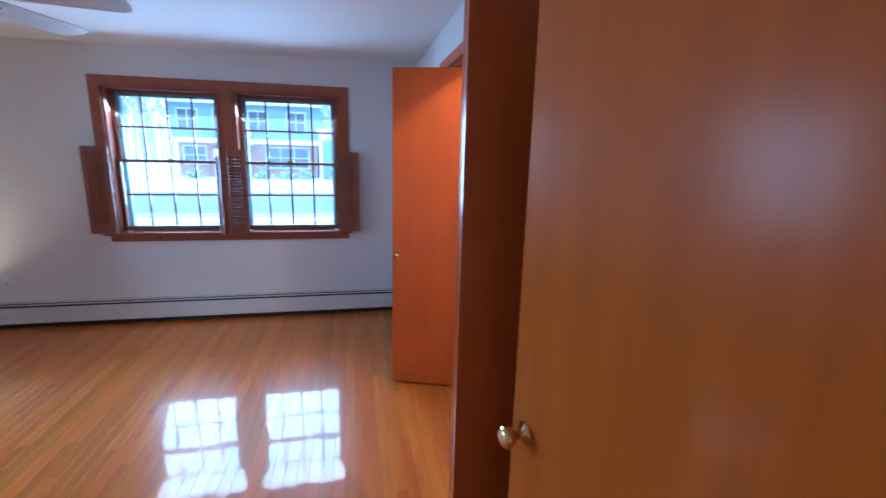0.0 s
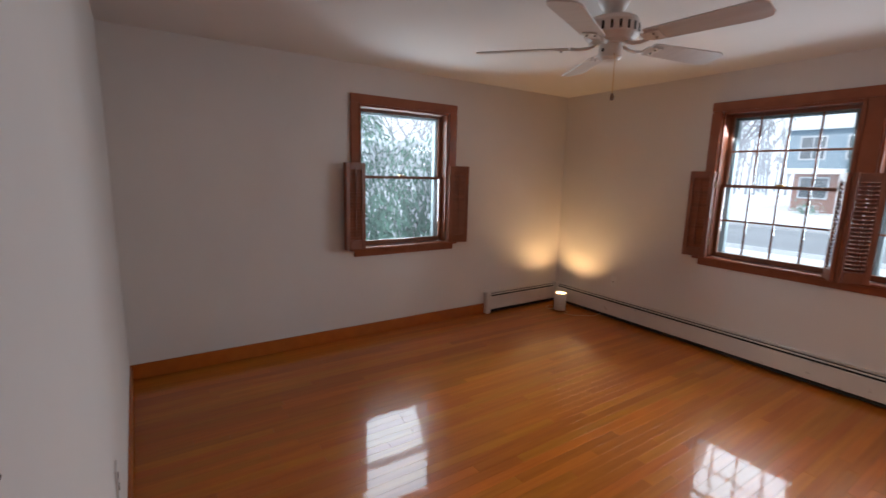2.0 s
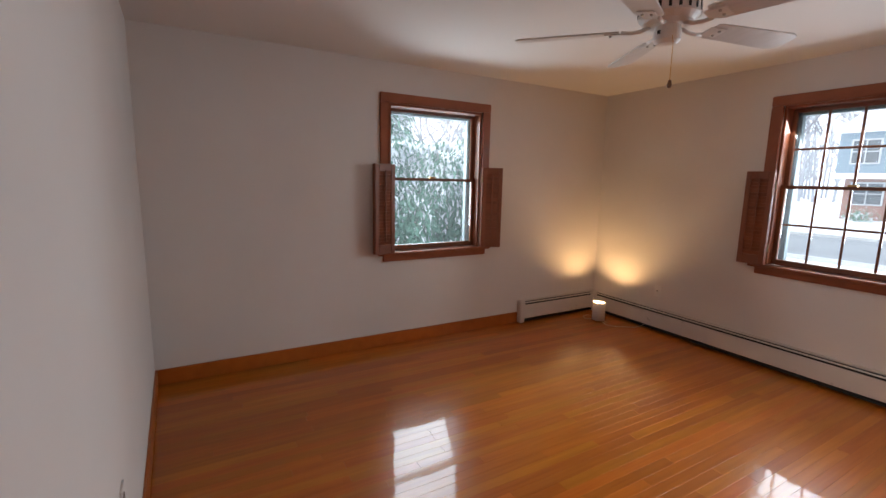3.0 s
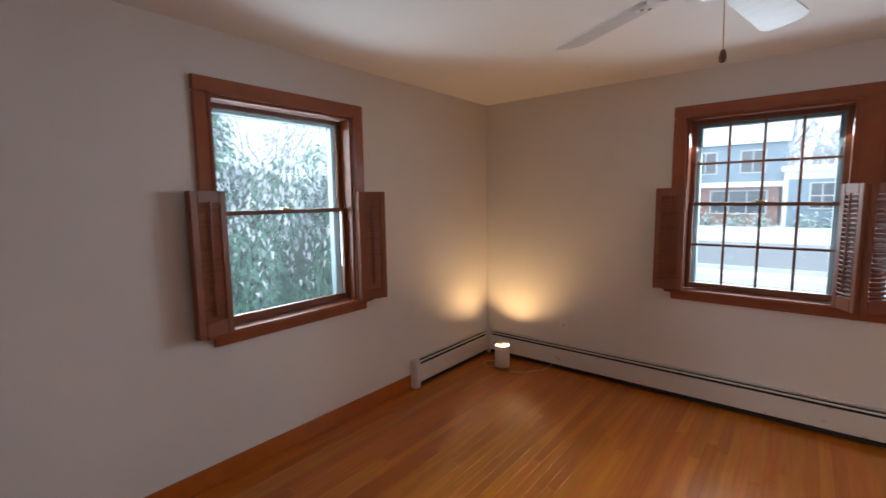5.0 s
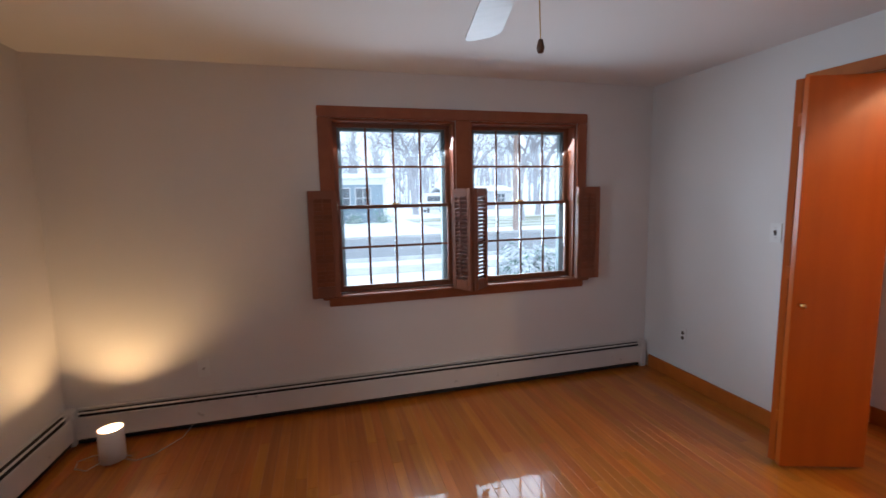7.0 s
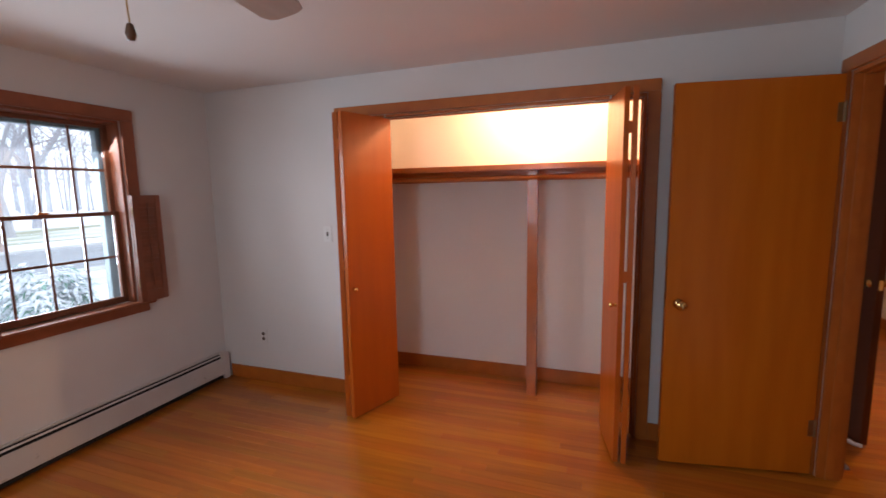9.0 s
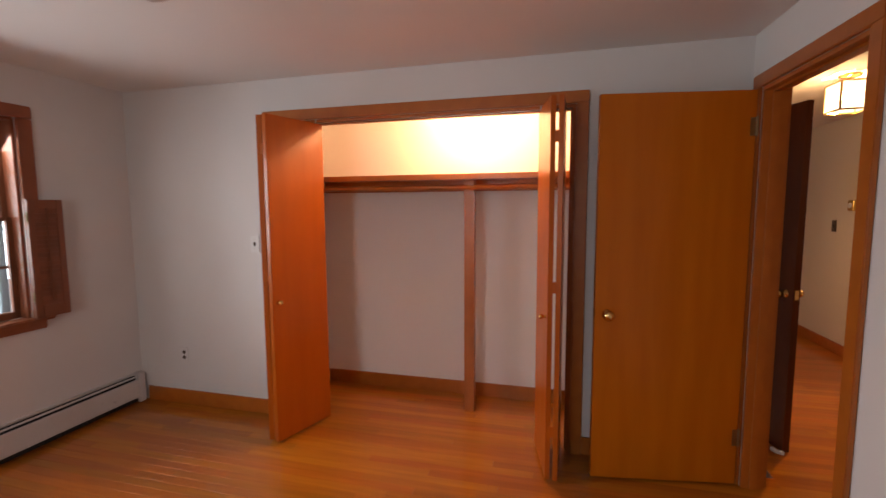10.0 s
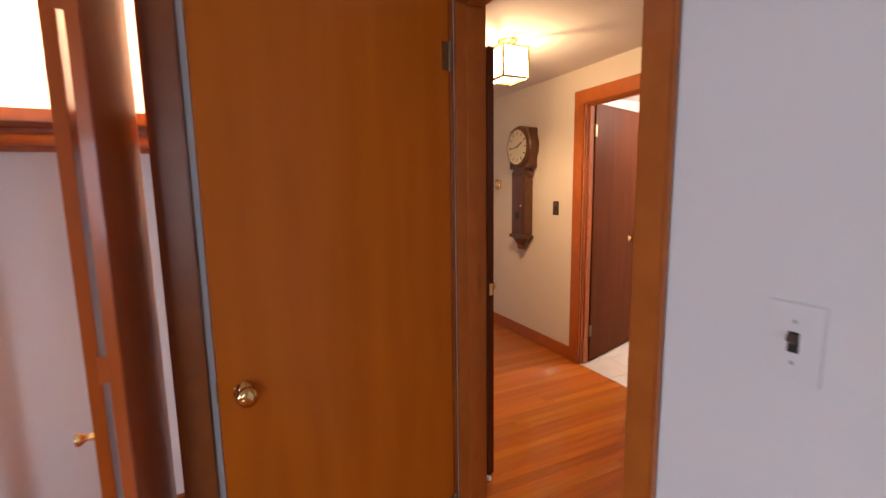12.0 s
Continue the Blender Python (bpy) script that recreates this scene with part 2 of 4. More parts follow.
def tube(points, radius, bm=None, seg=6, ends=None):
    """A round tube along points; ends gives a second radius at its end."""
    bm = bm or bmesh.new()
    pts = [Vector(p) for p in points]
    rings = []
    for i, p in enumerate(pts):
        d = (pts[min(i + 1, len(pts) - 1)] - pts[max(i - 1, 0)]).normalized()
        side = d.orthogonal().normalized()
        up = d.cross(side)
        r = radius if ends is None else radius + (ends - radius) * i / (len(pts) - 1)
        rings.append([bm.verts.new(p + r * (math.cos(2 * math.pi * k / seg) * side + math.sin(2 * math.pi * k / seg) * up)) for k in range(seg)])
    for a, b in zip(rings, rings[1:]):
        ca = min(range(seg), key=lambda s: sum((a[k].co - b[(k + s) % seg].co).length for k in range(seg)))
        for k in range(seg):
            bm.faces.new((a[k], a[(k + 1) % seg], b[(k + 1 + ca) % seg], b[(k + ca) % seg]))
    bm.faces.new(rings[0][::-1])
    bm.faces.new(rings[-1])
    return bm


def wall(name, axis, u0, u1, v0, v1, z0, z1, holes, mat, label):
    """A wall along an axis with openings (u0, u1, z0, z1) right through it."""
    us = sorted({u0, u1, *[h for hole in holes for h in hole[:2]]})
    zs = sorted({z0, z1, *[h for hole in holes for h in hole[2:]]})

    def solid(i, j):
        if not (0 <= i < len(us) - 1 and 0 <= j < len(zs) - 1):
            return False
        u, z = (us[i] + us[i + 1]) / 2, (zs[j] + zs[j + 1]) / 2
        return not any(h[0] < u < h[1] and h[2] < z < h[3] for h in holes)

    bm = bmesh.new()
    at = (lambda u, v, z: (u, v, z)) if axis == "x" else (lambda u, v, z: (v, u, z))

    def quad(*c):
        bm.faces.new([bm.verts.new(at(*p)) for p in c])

    for i in range(len(us) - 1):
        for j in range(len(zs) - 1):
            if not solid(i, j):
                continue
            a, b, c, d = us[i], us[i + 1], zs[j], zs[j + 1]
            quad((a, v0, c), (b, v0, c), (b, v0, d), (a, v0, d))
            quad((a, v1, c), (a, v1, d), (b, v1, d), (b, v1, c))
            if not solid(i - 1, j):
                quad((a, v0, c), (a, v0, d), (a, v1, d), (a, v1, c))
            if not solid(i + 1, j):
                quad((b, v0, c), (b, v1, c), (b, v1, d), (b, v0, d))
            if not solid(i, j - 1):
                quad((a, v0, c), (a, v1, c), (b, v1, c), (b, v0, c))
            if not solid(i, j + 1):
                quad((a, v0, d), (b, v0, d), (b, v1, d), (a, v1, d))
    bmesh.ops.remove_doubles(bm, verts=bm.verts, dist=0.0005)
    bmesh.ops.recalc_face_normals(bm, faces=bm.faces)
    return tagged(part(name, bm, mat), label, "wall", kind="structure")


def slab(p, q, z0, z1, thick, bevel=0.002):
    """An upright board from plan point p to q, its thickness to the left of that line."""
    p, q = Vector(p), Vector(q)
    d = q - p
    return box(0, d.length, 0, thick, z0, z1, bevel, m=pose(p.x, p.y, 0, 0, 0, math.degrees(math.atan2(d.y, d.x))))


# ---- the room's shell ----
W, E, S, N, H = -3.13, 1.06, 0.579, 4.62, 2.308
THIN = 0.105
# the south wall stands slightly out of square
SKEW_ANGLE = 1.6
SKEW = Matrix.Translation((0.96, S, 0)) @ pose(0, 0, 0, 0, 0, SKEW_ANGLE) @ Matrix.Translation((-0.96, -S, 0))


def south_face(x):
    """The y of the south wall's room side at x."""
    return S + (x - 0.96) * math.tan(radians(SKEW_ANGLE))

NW1, NW2, WW = (-1.482, -0.612), (-0.502, 0.368), (2.144, 3.034)
WIN_Z = (0.80, 1.998)
DOORWAY, CLOSET = (0.203, 0.950), (1.437, 3.37)

wall("wall_north", "x", W - 0.18, 1.82, N, N + 0.18, -0.1, H + 0.12, [(*NW1, *WIN_Z), (*NW2, *WIN_Z)], WALL, "off-white painted wall with a double window above the heater")
wall("wall_west", "y", S - 0.25, N, W - 0.18, W, -0.1, H + 0.12, [(*WW, *WIN_Z)], WALL, "off-white painted wall with a single window")
wall("wall_south", "x", W - 0.1, 5.5, S - THIN, S, -0.1, H + 0.12, [(*DOORWAY, -0.1, 2.03), (1.35, 2.07, -0.1, 2.05)], WALL, "off-white painted wall with the bedroom doorway").matrix_basis = SKEW
wall("wall_east", "y", S, N, E, E + 0.10, -0.1, H + 0.12, [(*CLOSET, -0.1, 2.03)], WALL, "off-white painted wall with a wide closet opening")
wall("wall_closet_back", "y", 1.30, 3.50, 1.72, 1.82, -0.1, H + 0.12, [], CLOSET_WALL, "plain painted back wall of the closet")
wall("wall_closet_north", "x", E + 0.10, 1.72, 3.38, 3.50, -0.1, H + 0.12, [], CLOSET_WALL, "plain painted side wall of the closet")
wall("wall_closet_south", "x", E + 0.10, 1.72, 1.30, 1.42, -0.1, H + 0.12, [], CLOSET_WALL, "plain painted side wall of the closet")
HALL_Y = -1.17
wall("wall_hall_south", "x", -0.6, 5.5, HALL_Y - 0.08, HALL_Y, -0.1, H + 0.12, [(1.50, 2.245, -0.1, 2.05)], HALL_WALL, "cream painted hall wall with a bathroom doorway")
wall("wall_hall_west", "y", HALL_Y, south_face(-0.6) - THIN, -0.72, -0.6, -0.1, H + 0.12, [], HALL_WALL, "cream painted end wall of the hall")
wall("wall_hall_east", "y", HALL_Y, S - THIN, 5.5, 5.62, -0.1, H + 0.12, [], HALL_WALL, "cream painted end wall of the hall")
wall("wall_bath_south", "x", 0.9, 3.2, -3.2, -3.1, -0.1, H + 0.12, [], PLATE, "white bathroom wall")
wall("wall_bath_east", "y", -3.1, HALL_Y - 0.08, 3.1, 3.2, -0.1, H + 0.12, [], PLATE, "white bathroom wall")
wall("wall_bath_west", "y", -3.1, HALL_Y - 0.08, 0.9, 1.0, -0.1, H + 0.12, [], PLATE, "white bathroom wall")
tagged(part("ceiling", box(W - 0.18, 5.62, -3.2, N + 0.18, H, H + 0.12), CEIL), "smooth white painted ceiling", "ceiling", kind="structure")


def casing(name, axis, u0, u1, z0, z1, face, out, width, mat, label, sides=(1, 1), top=True, thick=0.02):
    """Flat boards round an opening on a wall's face; out is +1 or -1, the way that the face looks."""
    root = thing(name, 0, 0, 0, 0, label, "trim", kind="structure")
    f0, f1 = sorted((face + 0.0005 * out, face + thick * out))

    def board(nm, a, b, c, d):
        bm = box(a, b, f0, f1, c, d, 0.004) if axis == "x" else box(f0, f1, a, b, c, d, 0.004)
        return part(nm, bm, mat, root)

    if sides[0]:
        board("side_casing", u0 - width, u0, z0, z1)
    if sides[1]:
        board("side_casing", u1, u1 + width, z0, z1)
    if top:
        board("head_casing", u0 - width * bool(sides[0]), u1 + width * bool(sides[1]), z1, z1 + width)
    return root


def jamb(name, axis, u0, u1, z1, v0, v1, mat, label, thick=0.018):
    root = thing(name, 0, 0, 0, 0, label, "door frame", kind="structure")
    for a, b, c, d in ((u0, u0 + thick, 0, z1 - thick), (u1 - thick, u1, 0, z1 - thick), (u0, u1, z1 - thick, z1)):
        part("jamb_board", box(a, b, v0, v1, c, d, 0.002) if axis == "x" else box(v0, v1, a, b, c, d, 0.002), mat, root)
    mid = (v0 + v1) / 2
    for a, b, c, d in ((u0 + thick, u0 + thick + 0.01, 0, z1 - thick - 0.01), (u1 - thick - 0.01, u1 - thick, 0, z1 - thick - 0.01), (u0 + thick, u1 - thick, z1 - thick - 0.01, z1 - thick)):
        part("stop", box(a, b, mid - 0.018, mid + 0.018, c, d, 0.002) if axis == "x" else box(mid - 0.018, mid + 0.018, a, b, c, d, 0.002), mat, root)
    return root


jamb("door_frame_bedroom", "x", *DOORWAY, 2.03, S - THIN, S, TRIM, "amber wooden door frame of the bedroom doorway").matrix_basis = SKEW
casing("trim_bedroom_door", "x", DOORWAY[0], DOORWAY[1], 0, 2.03, S, 1, 0.063, TRIM, "amber wooden casing round the bedroom doorway").matrix_basis = SKEW
casing("trim_bedroom_door_hall_side", "x", DOORWAY[0], DOORWAY[1], 0, 2.03, S - THIN, -1, 0.063, TRIM, "amber wooden casing round the bedroom doorway").matrix_basis = SKEW
strike = part("strike_plate", box(DOORWAY[0] + 0.0175, DOORWAY[0] + 0.0195, S - 0.036, S - 0.008, 0.875, 0.935, 0), BROWN_PLATE, bpy.data.objects["door_frame_bedroom"], "dark bronze strike plate")
jamb("door_frame_closet", "y", *CLOSET, 2.03, E, E + 0.10, TRIM, "amber wooden frame of the closet opening")
casing("trim_closet", "y", CLOSET[0], CLOSET[1], 0, 2.03, E, -1, 0.068, TRIM, "amber wooden casing round the closet opening")
jamb("door_frame_hall", "x", 1.35, 2.07, 2.05, S - THIN, S, TRIM, "amber wooden frame of a hall closet").matrix_basis = SKEW
casing("trim_hall_door", "x", 1.35, 2.07, 0, 2.05, S - THIN, -1, 0.075, TRIM, "amber wooden casing of a hall closet").matrix_basis = SKEW
jamb("door_frame_bath", "x", 1.50, 2.245, 2.05, HALL_Y - 0.08, HALL_Y, TRIM, "amber wooden frame of the bathroom doorway")
casing("trim_bath_door", "x", 1.50, 2.245, 0, 2.04, HALL_Y, 1, 0.10, TRIM, "amber wooden casing round the bathroom doorway")
casing("trim_hall_end", "y", -0.95, -0.2, 0, 2.05, 5.5, -1, 0.09, TRIM, "amber wooden casing at the hall's end")
wall("wall_hall_closet", "x", 1.17, 2.3, 1.16, 1.26, -0.1, H + 0.12, [], CLOSET_WALL, "plain back wall of the hall closet")


def baseboard(name, axis, u0, u1, face, out, z=0.108):
    f0, f1 = sorted((face + 0.0005 * out, face + 0.014 * out))
    bm = box(u0, u1, f0, f1, 0.001, z, 0.004) if axis == "x" else box(f0, f1, u0, u1, 0.001, z, 0.004)
    return tagged(part(name, bm, TRIM), "amber varnished wooden baseboard along the wall", "baseboard", kind="structure")


baseboard("baseboard_west", "y", south_face(W), 3.53, W, 1)
baseboard("baseboard_south", "x", W + 0.015, DOORWAY[0] - 0.064, S, 1).matrix_basis = SKEW
baseboard("baseboard_east", "y", 3.447, N - 0.066, E, -1)
baseboard("baseboard_east_corner", "y", S + 0.03, 1.368, E, -1)
baseboard("baseboard_closet_back", "y", 1.436, 3.364, 1.72, -1)
baseboard("baseboard_closet_north", "x", 1.162, 1.72, 3.38, -1)
baseboard("baseboard_closet_south", "x", 1.162, 1.72, 1.42, 1)
baseboard("baseboard_hall_south", "x", 2.347, 5.48, HALL_Y, 1)
baseboard("baseboard_hall_west", "x", -0.58, 1.398, HALL_Y, 1)
baseboard("baseboard_hall_end", "y", HALL_Y + 0.02, -1.045, 5.5, -1)

# ---- windows ----


def window(name, axis, holes, face, out, cols, label):
    """A double-hung window: casing, stool, apron, jambs, two sashes with panes and muntins in each opening. out: the way into the room."""
    root = thing(name, 0, 0, 0, 0, label, "window", kind="structure")

    def bx(nm, u0, u1, d0, d1, z0, z1, mat, parent=root, bevel=0.003, lab=""):
        a, b = sorted((face + out * d0, face + out * d1))
        bm = box(u0, u1, a, b, z0, z1, bevel) if axis == "x" else box(a, b, u0, u1, z0, z1, bevel)
        return part(nm, bm, mat, parent, lab)

    lo, hi = holes[0][0], holes[-1][1]
    z0, z1 = WIN_Z
    bx("side_casing", lo - 0.08, lo, 0.0005, 0.022, z0 + 0.004, z1, WINDOW_WOOD, bevel=0.006)
    bx("side_casing", hi, hi + 0.082, 0.0005, 0.022, z0 + 0.004, z1, WINDOW_WOOD, bevel=0.006)
    bx("head_casing", lo - 0.08, hi + 0.082, 0.0005, 0.024, z1, z1 + 0.075, WINDOW_WOOD, bevel=0.006)
    for u0, u1 in holes:
        bx("bead", u0 - 0.012, u0 + 0.004, 0.0215, 0.029, z0 + 0.004, z1 - 0.004, WINDOW_WOOD)
        bx("bead", u1 - 0.004, u1 + 0.012, 0.0215, 0.029, z0 + 0.004, z1 - 0.004, WINDOW_WOOD)
        bx("bead", u0 - 0.012, u1 + 0.012, 0.0235, 0.030, z1 - 0.004, z1 + 0.012, WINDOW_WOOD)
    for a, b in zip(holes, holes[1:]):
        bx("mullion_casing", a[1], b[0], 0.0005, 0.022, z0 + 0.004, z1, WINDOW_WOOD, bevel=0.006)
    bx("window_stool", lo - 0.10, hi + 0.105, -0.055, 0.052, z0 - 0.02, z0 + 0.004, WINDOW_WOOD, bevel=0.008)
    bx("apron", lo - 0.056, hi + 0.07, 0.0005, 0.02, z0 - 0.073, z0 - 0.02, WINDOW_WOOD, bevel=0.005)
    for u0, u1 in holes:
        bx("jamb_board", u0, u0 + 0.018, -0.11, 0, z0 + 0.004, z1, WINDOW_WOOD)
        bx("jamb_board", u1 - 0.018, u1, -0.11, 0, z0 + 0.004, z1, WINDOW_WOOD)
        bx("jamb_board", u0 + 0.018, u1 - 0.018, -0.11, 0, z1 - 0.018, z1, WINDOW_WOOD)
        bx("liner", u0 + 0.001, u0 + 0.074, -0.17, -0.121, z0, z1, VINYL, lab="pale blue-grey track")
        bx("liner", u1 - 0.074, u1 - 0.001, -0.17, -0.121, z0, z1, VINYL, lab="pale blue-grey track")
        bx("liner", u0 + 0.074, u1 - 0.074, -0.17, -0.121, z1 - 0.066, z1, VINYL, lab="pale blue-grey track")
        bx("outer_sill", u0 + 0.074, u1 - 0.074, -0.21, -0.0885, z0 - 0.012, z0 + 0.014, VINYL, lab="pale outer sill")
        mid = 1.405
        for low, za, zb, da, db in ((True, z0 + 0.006, mid + 0.012, -0.088, -0.06), (False, mid - 0.012, z1 - 0.02, -0.118, -0.09)):
            sash = thing("sash", 0, 0, 0, 0, "", "")
            sash.parent = root
            sa, sb = u0 + 0.0185, u1 - 0.0185
            st, rb, rt = 0.030, (0.042 if low else 0.024), (0.024 if low else 0.026)
            bx("stile", sa, sa + st, da, db, za, zb, SASH, sash)
            bx("stile", sb - st, sb, da, db, za, zb, SASH, sash)
            bx("rail", sa + st, sb - st, da, db, za, za + rb, SASH, sash)
            bx("rail", sa + st, sb - st, da, db, zb - rt, zb, SASH, sash)
            if low:
                bx("latch", (sa + sb) / 2 - 0.03, (sa + sb) / 2 + 0.03, -0.098, -0.07, zb, zb + 0.012, BRASS, sash, 0.004, "brass sash latch")
            ga, gb, gz0, gz1, gd = sa + st, sb - st, za + rb, zb - rt, (da + db) / 2
            rows = 2 if cols > 1 else 1
            for k in range(1, cols):
                u = ga + (gb - ga) * k / cols
                bx("muntin", u - 0.008, u + 0.008, gd + 0.003, gd + 0.009, gz0, gz1, SASH, sash)
            if rows == 2:
                zm = (gz0 + gz1) / 2
                for k in range(cols):
                    ua, ub = ga + (gb - ga) * k / cols, ga + (gb - ga) * (k + 1) / cols
                    bx("muntin", ua + 0.007 * (k > 0), ub - 0.007 * (k < cols - 1), gd + 0.003, gd + 0.009, zm - 0.008, zm + 0.008, SASH, sash)
            for k in range(cols):
                for r in range(rows):
                    ua, ub = ga + (gb - ga) * k / cols, ga + (gb - ga) * (k + 1) / cols
                    ra, rb2 = gz0 + (gz1 - gz0) * r / rows, gz0 + (gz1 - gz0) * (r + 1) / rows
                    bx("pane", ua + 0.0071, ub - 0.0071, gd - 0.002, gd + 0.002, ra + 0.0071 * (r > 0), rb2 - 0.0071 * (r < rows - 1), PANE, sash, 0)
    return root


window("window_1", "x", [NW1, NW2], N, -1, 4, "double window of brown wood with small panes")
window("window_2", "y", [WW], W, 1, 1, "single brown wooden sash window with clear panes")


def shutter(x, y, z, rz, group, fold=None, slant=77):
    """A pair of louvred half shutters. Local x runs from the hinge along the first leaf; the second lies flat on it or is folded back by an angle."""
    root = thing("window_shutter", x, y, z, rz, "brown wooden louvred half shutter, folded open at the window", "shutter", group)
    w, h, t = 0.185, 0.715, 0.021
    for k in range(2):
        leaf = thing("leaf", 0, 0, 0, 0, "", "")
        leaf.parent = root
        y0 = k * (t + 0.002)
        if k and fold is not None:
            leaf.matrix_basis = pose(w + 0.006, 0, 0, 0, 0, fold)
            y0 = 0
        part("stile", box(0, 0.036, y0, y0 + t, 0, h, 0.003), SHUTTER, leaf)
        part("stile", box(w - 0.036, w, y0, y0 + t, 0, h, 0.003), SHUTTER, leaf)
        part("rail", box(0.036, w - 0.036, y0, y0 + t, 0, 0.075, 0.003), SHUTTER, leaf)
        part("rail", box(0.036, w - 0.036, y0, y0 + t, h - 0.055, h, 0.003), SHUTTER, leaf)
        count = 22
        for i in range(count):
            zc = 0.075 + (h - 0.13) * (i + 0.5) / count
            bm = box(0.036, w - 0.036, -0.0145, 0.0145, -0.0024, 0.0024, 0, m=pose(0, y0 + t / 2, zc, slant))
            part("louver", bm, SHUTTER, leaf)
        part("tilt_rod", box(w / 2 - 0.005, w / 2 + 0.005, y0 + t + 0.002, y0 + t + 0.011, 0.1, h - 0.05, 0.002) if k
             else box(w / 2 - 0.005, w / 2 + 0.005, y0 - 0.011, y0 - 0.002, 0.1, h - 0.05, 0.002), SHUTTER, leaf)
    for z in (0.10, 0.58):
        part("hinge", lathe([(0, 0), (0.005, 0), (0.005, 0.06), (0, 0.06)], pose(-0.004, 0, z), seg=8), HINGE, root)
    return root


SZ = 0.805
shutter(NW1[0] + 0.018, N - 0.026, SZ, 186, "window shutters")
shutter(NW1[1] + 0.004, N - 0.034, SZ, -77, "window shutters", -166, 40)
shutter(NW2[0] - 0.026, N - 0.034, SZ, -97, "window shutters", 137, -40)
shutter(NW2[1] - 0.018, N - 0.072, SZ, -4, "window shutters")
shutter(W + 0.026, WW[0] + 0.02, SZ, -80, "window shutters")
shutter(W + 0.072, WW[1] - 0.02, SZ, 70, "window shutters")

# ---- heaters ----


def heater(name, x, y, rz, length, left_end, right_end, label):
    """A hydronic baseboard heater. Local x runs along it, y points out of the wall."""
    root = thing(name, x, y, 0, rz, label, "heater")
    bm = bmesh.new()
    for v0, v1, w0, w1 in ((0.002, 0.010, 0.03, 0.222), (0.010, 0.022, 0.214, 0.222)):
        box(0, length, v0, v1, w0, w1, 0.001, bm)
    part("back_plate", bm, HEATER, root)
    part("front_cover", box(0, length, 0.056, 0.061, 0.045, 0.178, 0.002), HEATER, root)
    part("top_lip", box(0, length, 0.050, 0.0605, 0.178, 0.183, 0.002), HEATER, root)
    part("damper_blade", box(0, length, -0.006, 0.006, -0.0015, 0.0015, 0.0005, m=pose(0, 0.036, 0.199, -42)), HEATER, root)
    # near-black boxes put the shade inside and under the heater into colour
    part("fin_core", box(0.02, length - 0.02, 0.0105, 0.050, 0.06, 0.172), DARK, root, "fin core, near-black for the shade in the recess")
    part("slot_shade_fill", box(0.01, length - 0.01, 0.0105, 0.03, 0.172, 0.205), DARK, root, "slot filler, shade put into its colour")
    part("foot_shade_fill", box(0, length, 0.013, 0.045, 0.012, 0.03), DARK, root)
    for flag, u in ((left_end, 0), (right_end, length - 0.05)):
        if flag:
            part("end_cap", box(u - 0.004, u + 0.054, 0.0005, 0.067, 0.002, 0.226, 0.008), HEATER, root)
    return root


heater("baseboard_heater", E - 0.03, N, 180, 4.09, True, False, "long off-white baseboard heater under the double window")
heater("baseboard_heater", W, N - 0.066, -90, 1.02, False, True, "short off-white baseboard heater in the corner")
tagged(part("corner_cover", box(W + 0.001, W + 0.066, N - 0.066, N - 0.001, 0.002, 0.226, 0.008), HEATER), "off-white heater corner cover between two heaters", "heater cover")

# ---- doors ----
KNOB = [(0, 0), (0.026, 0), (0.027, 0.004), (0.012, 0.008), (0.009, 0.028), (0.020, 0.036), (0.027, 0.048), (0.025, 0.058), (0.015, 0.064), (0, 0.065)]
SMALL_KNOB = [(0, 0), (0.011, 0), (0.009, 0.004), (0.006, 0.014), (0.012, 0.022), (0.015, 0.029), (0.012, 0.035), (0, 0.037)]


def swing_door(name, free, hinge, thick, z1, mat, knob_z, label, knob_at=0.06, both=True):
    """A flush door leaf from its free edge to its hinge, with knobs, latch and hinges."""
    root = thing(name, 0, 0, 0, 0, label, "door", kind="structure")
    part("leaf", slab(free, hinge, 0.012, z1, thick, 0.0025), mat, root)
    d = Vector(hinge) - Vector(free)
    a = math.degrees(math.atan2(d.y, d.x))
    base = pose(free[0], free[1], 0, 0, 0, a)
    part("door_handle", lathe(KNOB, base @ pose(knob_at, 0, knob_z, math.copysign(90, thick)), seg=24), BRASS, root, "round polished brass knob", True)
    if both:
        part("door_handle", lathe(KNOB, base @ pose(knob_at, thick, knob_z, -math.copysign(90, thick)), seg=24), BRASS, root, "round polished brass knob", True)
    part("latch_plate", box(-0.0015, 0.0004, thick / 2 - 0.012, thick / 2 + 0.012, knob_z - 0.028, knob_z + 0.028, 0, m=base), BRASS, root)
    for z in (0.22, 1.80):
        part("hinge", lathe([(0, 0), (0.006, 0), (0.006, 0.088), (0.003, 0.094), (0, 0.094)], base @ pose(d.length + 0.004, -0.003, z), seg=8), HINGE, root)
        part("hinge_leaf", box(d.length - 0.026, d.length, -0.0015, 0.0006, z, z + 0.088, 0, m=base), HINGE, root)
    return root


